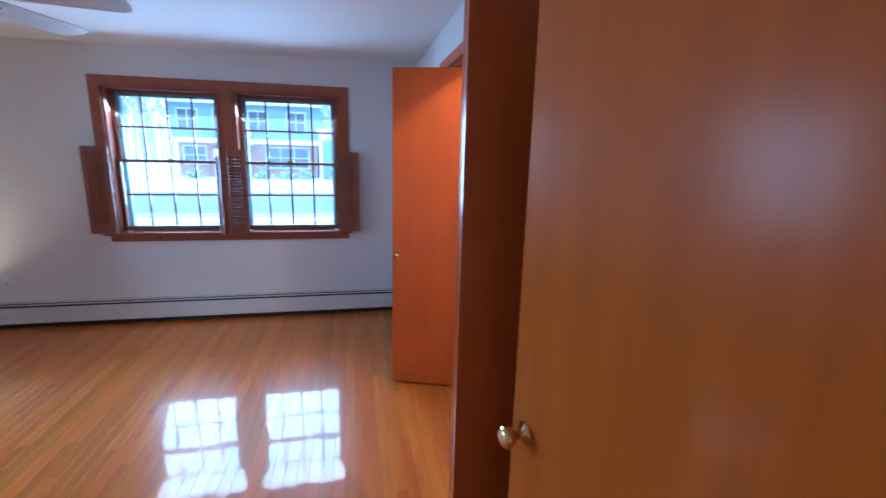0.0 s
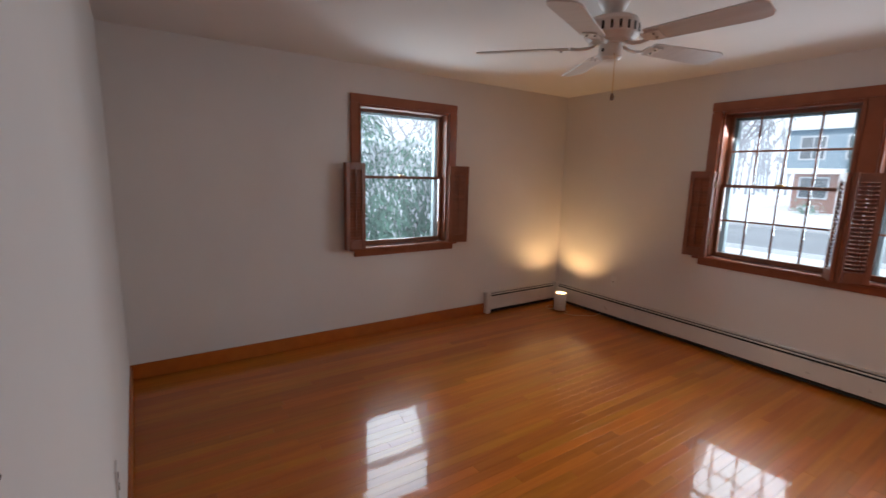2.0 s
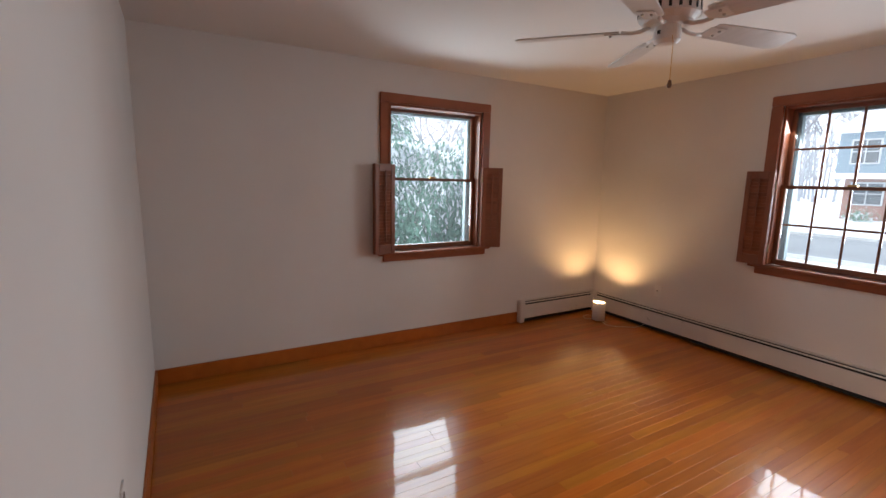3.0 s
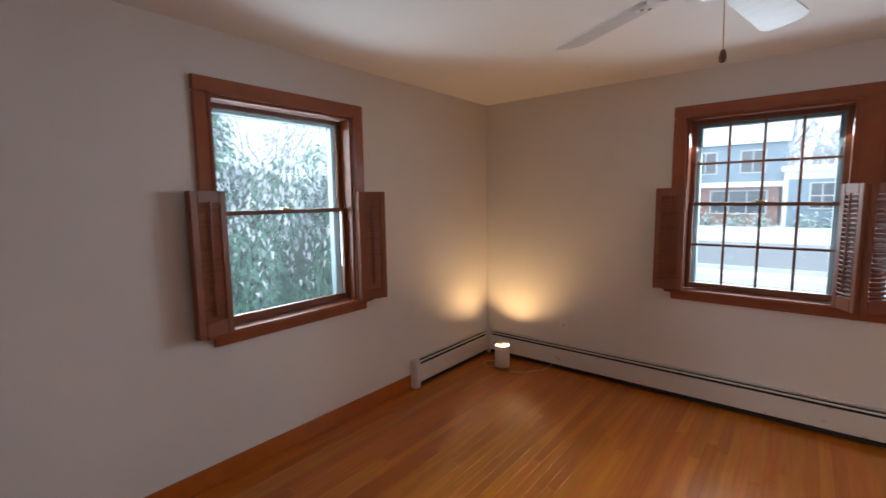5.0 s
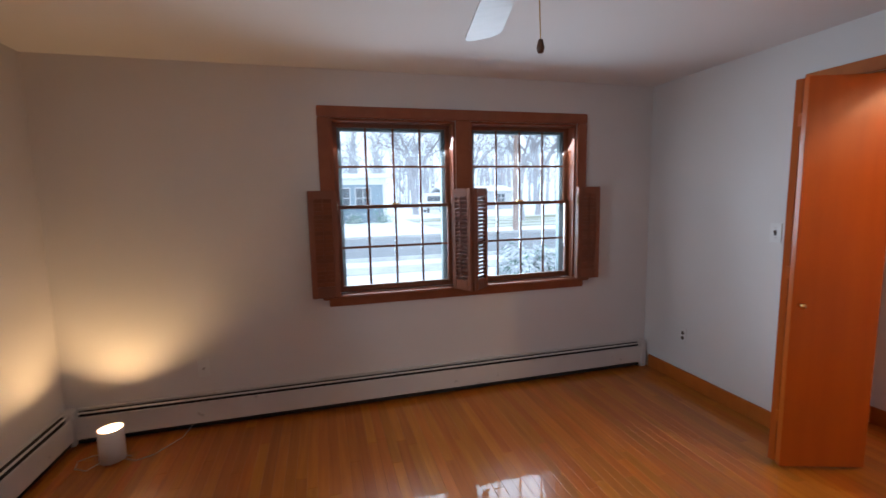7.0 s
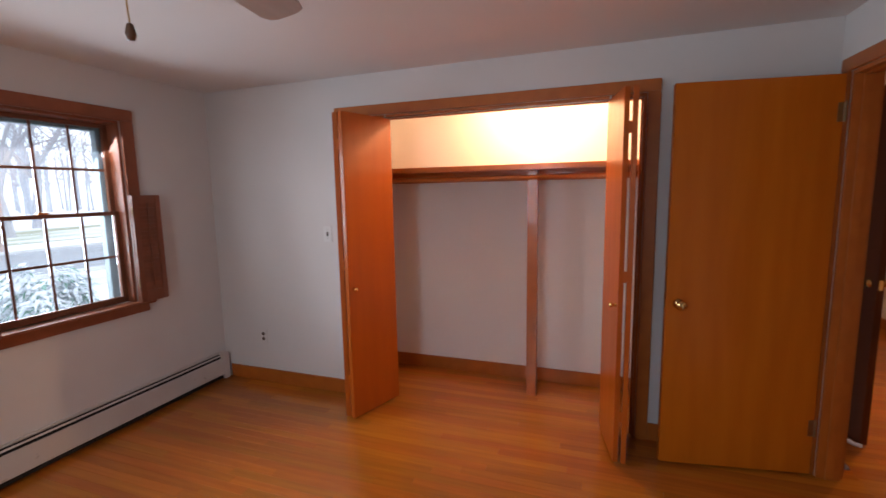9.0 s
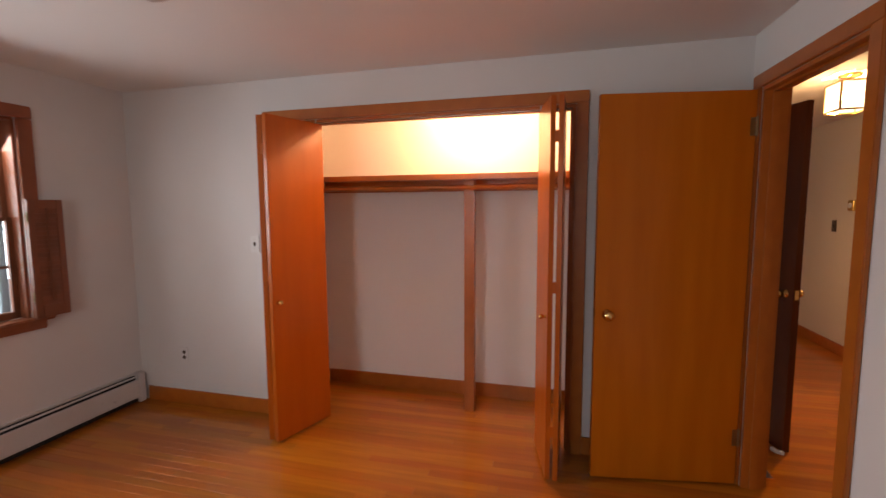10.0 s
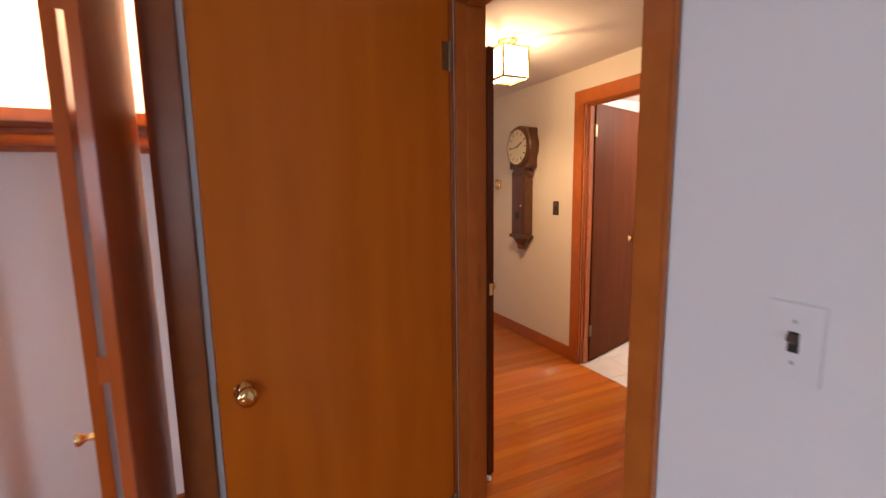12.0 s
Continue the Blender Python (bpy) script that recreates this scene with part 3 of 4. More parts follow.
swing_door("door_1", (0.822, 1.33), (0.938, 0.604), 0.035, 2.018, DOOR, 0.905, "flush amber varnished wooden door, standing open")
swing_door("door_2", (1.348, 0.212), (2.035, 0.435), -0.035, 2.035, DARK_WOOD, 0.95, "dark wooden hall door standing open")
swing_door("door_3", (2.428, -1.943), (2.222, -1.257), -0.035, 2.045, DARK_WOOD, 0.97, "dark brown wooden bathroom door, open inwards", knob_at=0.10)
part("door_stop", tube([(1.36, 0.265, 0.02), (1.33, 0.25, 0.018), (1.295, 0.235, 0.03)], 0.012, seg=8), PLATE)
tagged(bpy.data.objects["door_stop"], "small white rubber door stop on the hall floor", "door stop")


def bifold(name, a0, a1, b0, b1, knob_from, knob_to, side, thick, label):
    root = thing(name, 0, 0, 0, 0, label, "closet door", "bifold closet doors")
    part("door_panel", slab(a0, a1, 0.016, 2.008, thick), BIFOLD, root)
    part("door_panel", slab(b0, b1, 0.016, 2.008, thick), BIFOLD, root)
    d = (Vector(knob_to) - Vector(knob_from)).normalized()
    p = Vector(knob_from) + d * 0.035
    ang = math.degrees(math.atan2(d.y, d.x))
    part("door_handle", lathe(SMALL_KNOB, pose(p.x, p.y, 0.892, 0, 0, ang) @ pose(0, 0, 0, 90 * side), seg=18), BRASS, root, "small brass knob", True)
    fold = (Vector(a1) + Vector(b0)) / 2 if side > 0 else (Vector(b1) + Vector(a0)) / 2
    for z in (0.25, 1.02, 1.78):
        part("hinge", box(fold.x + 0.004, fold.x + 0.009, fold.y - 0.012, fold.y + 0.012, z, z + 0.06), BIFOLD, root)
    part("pivot", lathe([(0, 0), (0.005, 0), (0.005, 0.02), (0, 0.02)], pose(1.052, b1[1] + 0.01 if side > 0 else b0[1] - 0.012, 2.007), seg=8), STEEL, root)
    return root


bifold("bifold_door", (1.095, 3.328), (0.726, 3.250), (0.708, 3.172), (1.115, 3.038), (0.708, 3.172), (1.115, 3.038), 1, 0.034, "reddish amber bifold closet door, folded open to the side")
bifold("bifold_door", (0.726, 1.503), (1.095, 1.486), (1.10, 1.640), (0.730, 1.568), (0.730, 1.568), (1.10, 1.640), -1, 0.026, "reddish amber bifold closet door, folded flat beside the open door")
tagged(part("closet_track", box(E + 0.03, E + 0.055, 1.457, 3.351, 2.0085, 2.0115), STEEL), "steel track above the bifold closet doors", "track", kind="structure")

# ---- closet fittings ----
shelf = thing("closet_shelf", 0, 0, 0, 0, "brown stained wooden closet shelf on wall cleats", "shelf")
part("shelf_board", box(1.41, 1.719, 1.421, 3.379, 1.665, 1.686, 0.003), TRIM, shelf)
part("shelf_nosing", box(1.39, 1.41, 1.421, 3.379, 1.648, 1.688, 0.004), TRIM, shelf)
part("cleat", box(1.70, 1.7195, 1.44, 3.36, 1.58, 1.6645, 0.003), TRIM, shelf)
part("cleat", box(1.25, 1.70, 3.36, 3.3795, 1.58, 1.6645, 0.003), TRIM, shelf)
part("cleat", box(1.25, 1.70, 1.4205, 1.44, 1.58, 1.6645, 0.003), TRIM, shelf)
rod = thing("hanging_rod", 0, 0, 0, 0, "round wooden closet rod below the shelf", "closet rod")
part("rod", tube([(1.43, 1.441, 1.598), (1.43, 3.359, 1.598)], 0.019, seg=14), TRIM, rod, smooth=True)
post = thing("closet_post", 1.46, 2.115, 0, 0, "upright wooden post that carries shelf and rod", "post")
part("upright", box(-0.03, 0.03, -0.036, 0.036, 0, 1.647, 0.003), TRIM, post)
part("rod_socket", lathe([(0.0, 0), (0.034, 0), (0.036, 0.012), (0.026, 0.014), (0, 0.014)], pose(-0.03, 0, 1.612, 0, -90), seg=20), TRIM, post)
bulb = thing("closet_light", 1.34, 2.10, H, 0, "bare lit bulb in a white holder on the closet ceiling", "ceiling light")
part("holder", lathe([(0, 0), (0.05, 0), (0.05, -0.015), (0.025, -0.03), (0.02, -0.045), (0, -0.045)]), PLATE, bulb)
part("bulb", lathe([(0.0, -0.045), (0.014, -0.046), (0.018, -0.06), (0.029, -0.085), (0.029, -0.10), (0.018, -0.118), (0, -0.124)]), BULB, bulb, "glowing bulb", True)
lamp("closet_bulb", "POINT", pose(1.34, 2.10, H - 0.165), CLOSET_POWER, (1.0, 0.71, 0.38), radius=0.03)

# ---- ceiling fan ----
fan = thing("ceiling_fan", -1.088, 2.612, H, 0, "white five-blade ceiling fan hanging from the ceiling", "ceiling fan")
part("canopy", lathe([(0, 0), (0.075, 0), (0.075, -0.02), (0.055, -0.06), (0.03, -0.075), (0, -0.075)], seg=28), FAN, fan, "", True)
DROP = -0.052
part("motor_housing", lathe([(0, -0.038), (0.06, -0.04), (0.115, -0.055), (0.125, -0.075), (0.125, -0.13), (0.105, -0.155), (0.075, -0.165), (0, -0.165)], seg=32, m=pose(0, 0, DROP)), FAN, fan)
for k in range(20):
    m = pose(0, 0, DROP, 0, 0, k * 18)
    part("vent_slot", box(0.122, 0.1265, -0.006, 0.006, -0.122, -0.086, 0, m=m), DARK, fan)
part("switch_housing", lathe([(0, -0.165), (0.052, -0.166), (0.056, -0.19), (0.056, -0.225), (0.04, -0.24), (0, -0.243)], seg=26, m=pose(0, 0, DROP)), FAN, fan)
part("direction_switch", box(-0.006, 0.006, -0.060, -0.054, -0.205, -0.19, 0, m=pose(0, 0, DROP)), DARK, fan)
for k in range(5):
    spin = pose(0, 0, DROP, 0, 0, 6.0 + 72 * k)
    arm = part("blade_arm", tube([spin @ Vector(p) for p in ((0.07, 0, -0.163), (0.11, 0, -0.178), (0.15, 0, -0.182), (0.19, 0, -0.177))], 0.009, seg=8), FAN, fan, "", True)
    part("blade_plate", box(0.175, 0.265, -0.036, 0.036, -0.180, -0.175, 0.002, m=spin @ pose(0, 0, 0, -11)), FAN, arm)
    for s in (-0.018, 0.018):
        part("screw", lathe([(0, -0.008), (0.006, -0.006), (0.007, -0.0005), (0, -0.0005)], spin @ pose(0, 0, 0, -11) @ pose(0.235, s, -0.1795), seg=8), STEEL, arm)
    bm = bmesh.new()
    ring = [(0.20, -0.052), (0.22, -0.058), (0.62, -0.072), (0.655, -0.060), (0.668, -0.035), (0.668, 0.035), (0.655, 0.060), (0.62, 0.072), (0.22, 0.058), (0.20, 0.052)]
    low = [bm.verts.new((x, y, -0.1745)) for x, y in ring]
    high = [bm.verts.new((x, y, -0.168)) for x, y in ring]
    bm.faces.new(low[::-1])
    bm.faces.new(high)
    for i in range(len(ring)):
        bm.faces.new((low[i], low[(i + 1) % len(ring)], high[(i + 1) % len(ring)], high[i]))
    bmesh.ops.transform(bm, matrix=spin @ pose(0, 0, 0, -11), verts=bm.verts)
    part("blade", bm, FAN_BLADE, fan)
chain = part("pull_chain", tube([(0.046, -0.030, -0.27), (0.060, -0.040, -0.30), (0.064, -0.044, -0.458)], 0.0016, seg=5), BRASS, fan)
part("chain_pull", lathe([(0, 0), (0.006, -0.004), (0.010, -0.022), (0.007, -0.034), (0, -0.036)], pose(0.064, -0.044, -0.455), seg=12), CLOCK_WOOD, chain, "wooden pull", True)

# ---- uplight on the floor ----
LX, LY = -2.775, 4.315
can = thing("uplight_lamp", LX, LY, 0, 0, "lit white cylinder uplight standing on the floor in the corner", "floor lamp")
part("body", lathe([(0.056, 0.016), (0.062, 0.018), (0.063, 0.205), (0.060, 0.205), (0.058, 0.134), (0, 0.132)], seg=32), LAMP_BODY, can, "", True)
part("base_ring", lathe([(0.0, 0.008), (0.05, 0.008), (0.052, 0.018), (0, 0.018)], seg=24), BRASS, can)
part("lens", lathe([(0, 0.1345), (0.057, 0.1345), (0.057, 0.140), (0, 0.141)], seg=24), UPLIGHT, can, "glowing lens")
for k in range(3):
    part("foot", lathe([(0, 0), (0.008, 0), (0.009, 0.006), (0, 0.010)], pose(0.04 * math.cos(2.1 * k), 0.04 * math.sin(2.1 * k), 0), seg=10), BRASS, can)
lamp("uplight_bulb", "POINT", pose(LX, LY, 0.152), UPLIGHT_POWER, (1.0, 0.66, 0.31), radius=0.02)
cord = thing("lamp_cord", 0, 0, 0, 0, "thin pale lamp cord curling over the floor", "cord")
part("cable", tube([(LX + 0.05, LY, 0.012), (LX + 0.12, LY - 0.03, 0.004), (LX + 0.20, LY + 0.01, 0.004), (LX + 0.26, LY + 0.10, 0.004), (LX + 0.31, LY + 0.17, 0.004), (LX + 0.33, LY + 0.25, 0.02), (LX + 0.36, LY + 0.262, 0.05)], 0.0028), CORD, cord)
part("cable", tube([(LX - 0.05, LY + 0.01, 0.012), (LX - 0.11, LY - 0.06, 0.004), (LX - 0.18, LY - 0.02, 0.004), (LX - 0.20, LY + 0.06, 0.004), (LX - 0.14, LY + 0.10, 0.004), (LX - 0.02, LY + 0.085, 0.004), (LX + 0.08, LY + 0.03, 0.004)], 0.0028), CORD, cord)

# ---- switches and outlets ----


def wall_plate(name, x, y, z, rz, kind_of, label, plate=SWITCH_PLATE, w=0.07, h=0.115):
    """A cover plate on a wall; local y points out of the wall."""
    root = thing(name, x, y, z, rz, label, "switch" if kind_of == "switch" else "outlet")
    part("cover_plate", box(-w / 2, w / 2, 0.0004, 0.006, -h / 2, h / 2, 0.002), plate, root)
    if kind_of == "switch":
        part("slot", box(-0.007, 0.007, 0.005, 0.0066, -0.015, 0.015), DARK, root)
        part("toggle", box(-0.0045, 0.0045, 0.004, 0.020, -0.006, 0.006, 0.0015, m=pose(0, 0, 0, 28)), BROWN_PLATE, root, "dark toggle")
    else:
        for s in (-0.02, 0.02):
            part("socket", lathe([(0, 0), (0.0145, 0), (0.0145, 0.002), (0, 0.002)], pose(0, 0.0055, s, -90), seg=16), BROWN_PLATE, root, "dark socket")
    for s in ((-0.03, 0.03) if kind_of == "switch" else (0,)):
        part("screw", lathe([(0, 0), (0.003, 0), (0.003, 0.001), (0, 0.0012)], pose(0, 0.006, s, -90), seg=8), STEEL, root)
    return root


wall_plate("light_switch", -0.062, south_face(-0.062), 1.203, SKEW_ANGLE, "switch", "white wall plate with a dark toggle switch")
wall_plate("light_switch", E, 3.548, 1.215, 90, "switch", "white wall plate with a dark toggle switch beside the closet", PLATE)
wall_plate("wall_outlet", E, 4.203, 0.377, 90, "outlet", "white outlet plate with dark sockets")
wall_plate("wall_outlet", -1.26, south_face(-1.26), 0.435, SKEW_ANGLE, "outlet", "white outlet plate low on the wall")
jack = thing("cable_jack", -2.35, N, 0.387, 180, "small white wall plate with a dark cable stub", "outlet")
part("cover_plate", box(-0.035, 0.035, 0.0004, 0.005, -0.057, 0.057, 0.002), PLATE, jack)
part("stub", lathe([(0, 0), (0.008, 0), (0.007, 0.014), (0.005, 0.016), (0, 0.016)], pose(0, 0.004, 0, -90), seg=12), STEEL, jack)

# ---- hall things ----
wall_plate("light_switch", 2.56, HALL_Y, 1.249, 0, "switch", "brown wall plate with a toggle switch in the hall", BROWN_PLATE)
wall_plate("light_switch", 3.72, HALL_Y, 1.255, 0, "switch", "brown wall plate with a toggle switch in the hall", BROWN_PLATE)
thermo = thing("thermostat", 3.445, HALL_Y, 1.458, 0, "small beige thermostat on the hall wall", "thermostat")
part("case", box(-0.04, 0.04, 0.0005, 0.03, -0.05, 0.05, 0.006), BRASS, thermo)
part("dial", lathe([(0, 0), (0.026, 0), (0.024, 0.006), (0, 0.007)], pose(0, 0.029, 0, -90)), PLATE, thermo)

clock = thing("wall_clock", 2.985, HALL_Y, 0.01, 0, "old walnut wall clock with a round cream dial", "clock")
part("head", lathe([(0, 0.002), (0.185, 0.002), (0.185, 0.085), (0.175, 0.10), (0.155, 0.108), (0.148, 0.100), (0, 0.100)], pose(0, 0, 1.775, -90), seg=36), CLOCK_WOOD, clock)
part("head_block", box(-0.165, 0.165, 0.001, 0.075, 1.58, 1.93, 0.006), CLOCK_WOOD, clock)
dial = part("dial", lathe([(0, 0.1002), (0.147, 0.1002), (0.147, 0.1035), (0, 0.1035)], pose(0, 0, 1.775, -90), seg=36), DIAL, clock, "cream dial")
part("bezel", lathe([(0.146, 0.101), (0.152, 0.101), (0.151, 0.111), (0.146, 0.111)], pose(0, 0, 1.775, -90), seg=36), BRASS, clock)
for k in range(12):
    part("numeral_bar", box(-0.004, 0.004, 0.1036, 0.1046, 0.105, 0.132, 0, m=pose(0, 0, 1.775) @ pose(0, 0, 0, 0, 30 * k)), INK, dial)
part("hour_hand", box(-0.005, 0.005, 0.105, 0.107, -0.015, 0.08, 0, m=pose(0, 0, 1.775, 0, -62)), INK, clock)
part("minute_hand", box(-0.0035, 0.0035, 0.108, 0.110, -0.02, 0.115, 0, m=pose(0, 0, 1.775, 0, 98)), INK, clock)
part("neck", box(-0.095, 0.095, 0.001, 0.085, 1.53, 1.60, 0.012), CLOCK_WOOD, clock)
for s in (-1, 1):
    part("scroll", lathe([(0, 0), (0.03, 0), (0.034, 0.02), (0.03, 0.045), (0, 0.045)], pose(s * 0.11, 0.02, 1.535, -90), seg=16), CLOCK_WOOD, clock)
part("trunk", box(-0.105, 0.105, 0.001, 0.09, 0.985, 1.53, 0.005), CLOCK_WOOD, clock)
trunk_door = part("trunk_door", box(-0.08, 0.08, 0.0905, 0.098, 1.02, 1.50, 0.004), CLOCK_WOOD, clock)
part("escutcheon", lathe([(0, 0), (0.012, 0), (0.010, 0.004), (0, 0.004)], pose(-0.055, 0.098, 1.25, -90), seg=14), BRASS, trunk_door)
part("pendulum_window", lathe([(0, 0), (0.035, 0), (0.035, 0.003), (0, 0.003)], pose(0, 0.0975, 1.16, -90), seg=20), INK, trunk_door)
part("foot_moulding", box(-0.125, 0.125, 0.001, 0.108, 0.955, 0.985, 0.008), CLOCK_WOOD, clock)
part("foot_bracket", lathe([(0, 0.848), (0.040, 0.85), (0.048, 0.865), (0.046, 0.885), (0.062, 0.90), (0.075, 0.915), (0.10, 0.94), (0.105, 0.955), (0, 0.955)], Matrix.Diagonal((1, 0.5, 1, 1)) @ pose(0, 0.108, 0), seg=20), CLOCK_WOOD, clock)

HX, HY = 1.975, -0.30
lantern = thing("hall_ceiling_light", HX, HY, H, 0, "lit square brass lantern with glass panes on the hall ceiling", "ceiling light")
part("ceiling_plate", lathe([(0, 0), (0.065, 0), (0.06, -0.012), (0.03, -0.022), (0, -0.022)], seg=28), BRASS, lantern, "", True)
part("stem", lathe([(0, -0.02), (0.008, -0.02), (0.008, -0.055), (0, -0.055)], seg=10), BRASS, lantern)
a = 0.088
bm = bmesh.new()
for sx in (-1, 1):
    for sy in (-1, 1):
        box(sx * a - 0.005, sx * a + 0.005, sy * a - 0.005, sy * a + 0.005, -0.232, -0.055, 0, bm)
for z in (-0.055, -0.232):
    for s in (-1, 1):
        box(-a - 0.006, a + 0.006, s * a - 0.006, s * a + 0.006, z - 0.005, z + 0.005, 0, bm)
        box(s * a - 0.006, s * a + 0.006, -a + 0.006, a - 0.006, z - 0.005, z + 0.005, 0, bm)
box(-a, a, -0.006, 0.006, -0.062, -0.056, 0, bm)
part("frame", bm, BRASS, lantern)
for s in (-1, 1):
    part("pane", box(s * a - 0.0015, s * a + 0.0015, -a + 0.007, a - 0.007, -0.226, -0.061), LANTERN_GLASS, lantern)
    part("pane", box(-a + 0.007, a - 0.007, s * a - 0.0015, s * a + 0.0015, -0.226, -0.061), LANTERN_GLASS, lantern)
    part("bulb", lathe([(0, -0.09), (0.012, -0.092), (0.020, -0.125), (0.018, -0.145), (0.008, -0.165), (0, -0.168)], pose(s * 0.035, 0, 0)), BULB, lantern, "glowing bulb", True)
lamp("hall_bulb", "POINT", pose(HX, HY, H - 0.20), HALL_POWER, (1.0, 0.65, 0.30), radius=0.025)
lamp("bath_light", "POINT", pose(1.9, -2.4, 2.1), 25, (1.0, 0.86, 0.72), radius=0.08)
globe = thing("bath_ceiling_light", 1.9, -2.4, H, 0, "round white lit ceiling globe in the bathroom", "ceiling light")
part("holder", lathe([(0, 0), (0.06, 0), (0.055, -0.02), (0, -0.02)]), PLATE, globe)
part("globe", lathe([(0, -0.02), (0.05, -0.024), (0.075, -0.05), (0.07, -0.08), (0.04, -0.10), (0, -0.104)]), BULB, globe, "glowing globe", True)

# ---- outdoors ----
GZ = -0.62
SNOW = material("fresh_snow", (0.80, 0.83, 0.86), 0.8, other=(0.72, 0.76, 0.80), scale=0.6, bump=0.5, bump_scale=8)
ASPHALT = material("wet_asphalt", (0.16, 0.17, 0.185), 0.55, other=(0.22, 0.235, 0.25), scale=0.8, stretch=(0.15, 1, 1), bump=0.2, bump_scale=40)
WALK = material("snowy_pavement", (0.42, 0.43, 0.44), 0.7, other=(0.58, 0.6, 0.62), scale=2.0)
GRASS = material("wet_winter_grass", (0.20, 0.21, 0.10), 0.8, other=(0.62, 0.66, 0.66), scale=0.35, mix=0.25, stretch=(0.4, 1, 1), bump=0.4, bump_scale=12)
SIDING = material("blue_grey_siding", (0.17, 0.25, 0.31), 0.6, other=(0.145, 0.22, 0.275), scale=1, stretch=(1, 1, 8))
BRICK = material("red_brick_far", (0.30, 0.14, 0.10), 0.8, other=(0.24, 0.11, 0.085), scale=9)
WHITE = material("white_house_paint", (0.78, 0.79, 0.80), 0.6, scale=3)
GREYWALL = material("grey_house_paint", (0.45, 0.47, 0.50), 0.6, scale=3)
DARKGLASS = material("far_window_glass", (0.05, 0.065, 0.08), 0.12, scale=2)
# bark made paler and bluer: the mist is put into its colour
BARK = material("haze_lightened_bark", (0.36, 0.36, 0.39), 0.85, other=(0.27, 0.265, 0.285), scale=6, stretch=(3, 3, 0.6), bump=0.5, bump_scale=20)
# pole wood paled so that its colour carries some haze
POLE = material("utility_pole_wood", (0.36, 0.25, 0.21), 0.8, other=(0.29, 0.20, 0.17), scale=4, stretch=(4, 4, 0.5), bump=0.3, bump_scale=20)
# distance haze is painted into this blue-grey wood tone
HAZE_WOOD = material("haze_painted_wood", (0.31, 0.325, 0.36), 0.9, other=(0.38, 0.395, 0.43), scale=1)
LEAF = material("evergreen_leaf", (0.075, 0.215, 0.150), 0.5, other=(0.115, 0.28, 0.20), scale=2.0, mix=0.5)
INNER = material("hedge_gap_fill", (0.11, 0.215, 0.17), 0.8, other=(0.075, 0.155, 0.12), scale=7)
LEAF_SNOW = material("snow_on_leaves", (0.78, 0.82, 0.86), 0.8, other=(0.68, 0.73, 0.77), scale=4)


def structure(name, bm, mat, label, category):
    return tagged(part(name, bm, mat), label, category, kind="structure")


bm = bmesh.new()
bmesh.ops.create_grid(bm, x_segments=60, y_segments=60, size=1500)
for v in bm.verts:
    v.co.z = GZ
structure("ground", bm, SNOW, "snow-covered ground reaching to the horizon", "ground")
structure("pavement", box(-60, 60, 13.3, 14.4, GZ - 0.05, GZ + 0.03), WALK, "partly cleared pavement beside the road", "pavement")
structure("road", box(-120, 120, 15.8, 23.3, GZ - 0.05, GZ + 0.012), ASPHALT, "wet grey asphalt road with snowy edges", "road")
structure("kerb_near", box(-120, 120, 15.6, 15.8, GZ - 0.05, GZ + 0.12, 0.02), WALK, "snowy stone kerb", "kerb")
structure("kerb_far", box(-120, 120, 23.3, 23.5, GZ - 0.05, GZ + 0.12, 0.02), WALK, "snowy stone kerb", "kerb")
structure("lawn", box(5.5, 34, 27.5, 40, GZ - 0.05, GZ + 0.02), GRASS, "lawn with grass showing through thin snow", "lawn")


def far_window(parent, x, y, z, w, h, bars=1):
    """A window of a far house that looks to -y."""
    win = part("window", box(x - w / 2, x + w / 2, y - 0.06, y - 0.02, z, z + h), DARKGLASS, parent)
    t = 0.09
    bm = bmesh.new()
    for a, b, c, d in ((x - w / 2 - t, x - w / 2, z - t, z + h + t), (x + w / 2, x + w / 2 + t, z - t, z + h + t), (x - w / 2, x + w / 2, z - t, z), (x - w / 2, x + w / 2, z + h, z + h + t), (x - w / 2, x + w / 2, z + h / 2 - 0.03, z + h / 2 + 0.03)):
        box(a, b, y - 0.09, y - 0.005, c, d, 0, bm)
    for k in range(1, bars + 1):
        u = x - w / 2 + w * k / (bars + 1)
        box(u - 0.03, u + 0.03, y - 0.088, y - 0.061, z, z + h, 0, bm)
    part("frame", bm, GREYWALL, win)


def gable(x0, x1, y0, y1, z, rise, over=0.3, thick=0.18):
    """A pitched roof with its ridge along x."""
    bm = bmesh.new()
    ym = (y0 + y1) / 2
    prof = [(y0 - over, z - over * rise / (ym - y0)), (ym, z + rise), (y1 + over, z - over * rise / (ym - y0))]
    ends = []
    for x in (x0 - over, x1 + over):
        ends.append([bm.verts.new((x, y, h + k)) for k in (0, thick) for y, h in (prof if k == 0 else prof[::-1])])
    for e in ends:
        bm.faces.new(e)
    for i in range(6):
        bm.faces.new((ends[0][i], ends[0][(i + 1) % 6], ends[1][(i + 1) % 6], ends[1][i]))
    bmesh.ops.recalc_face_normals(bm, faces=bm.faces)
    return bm


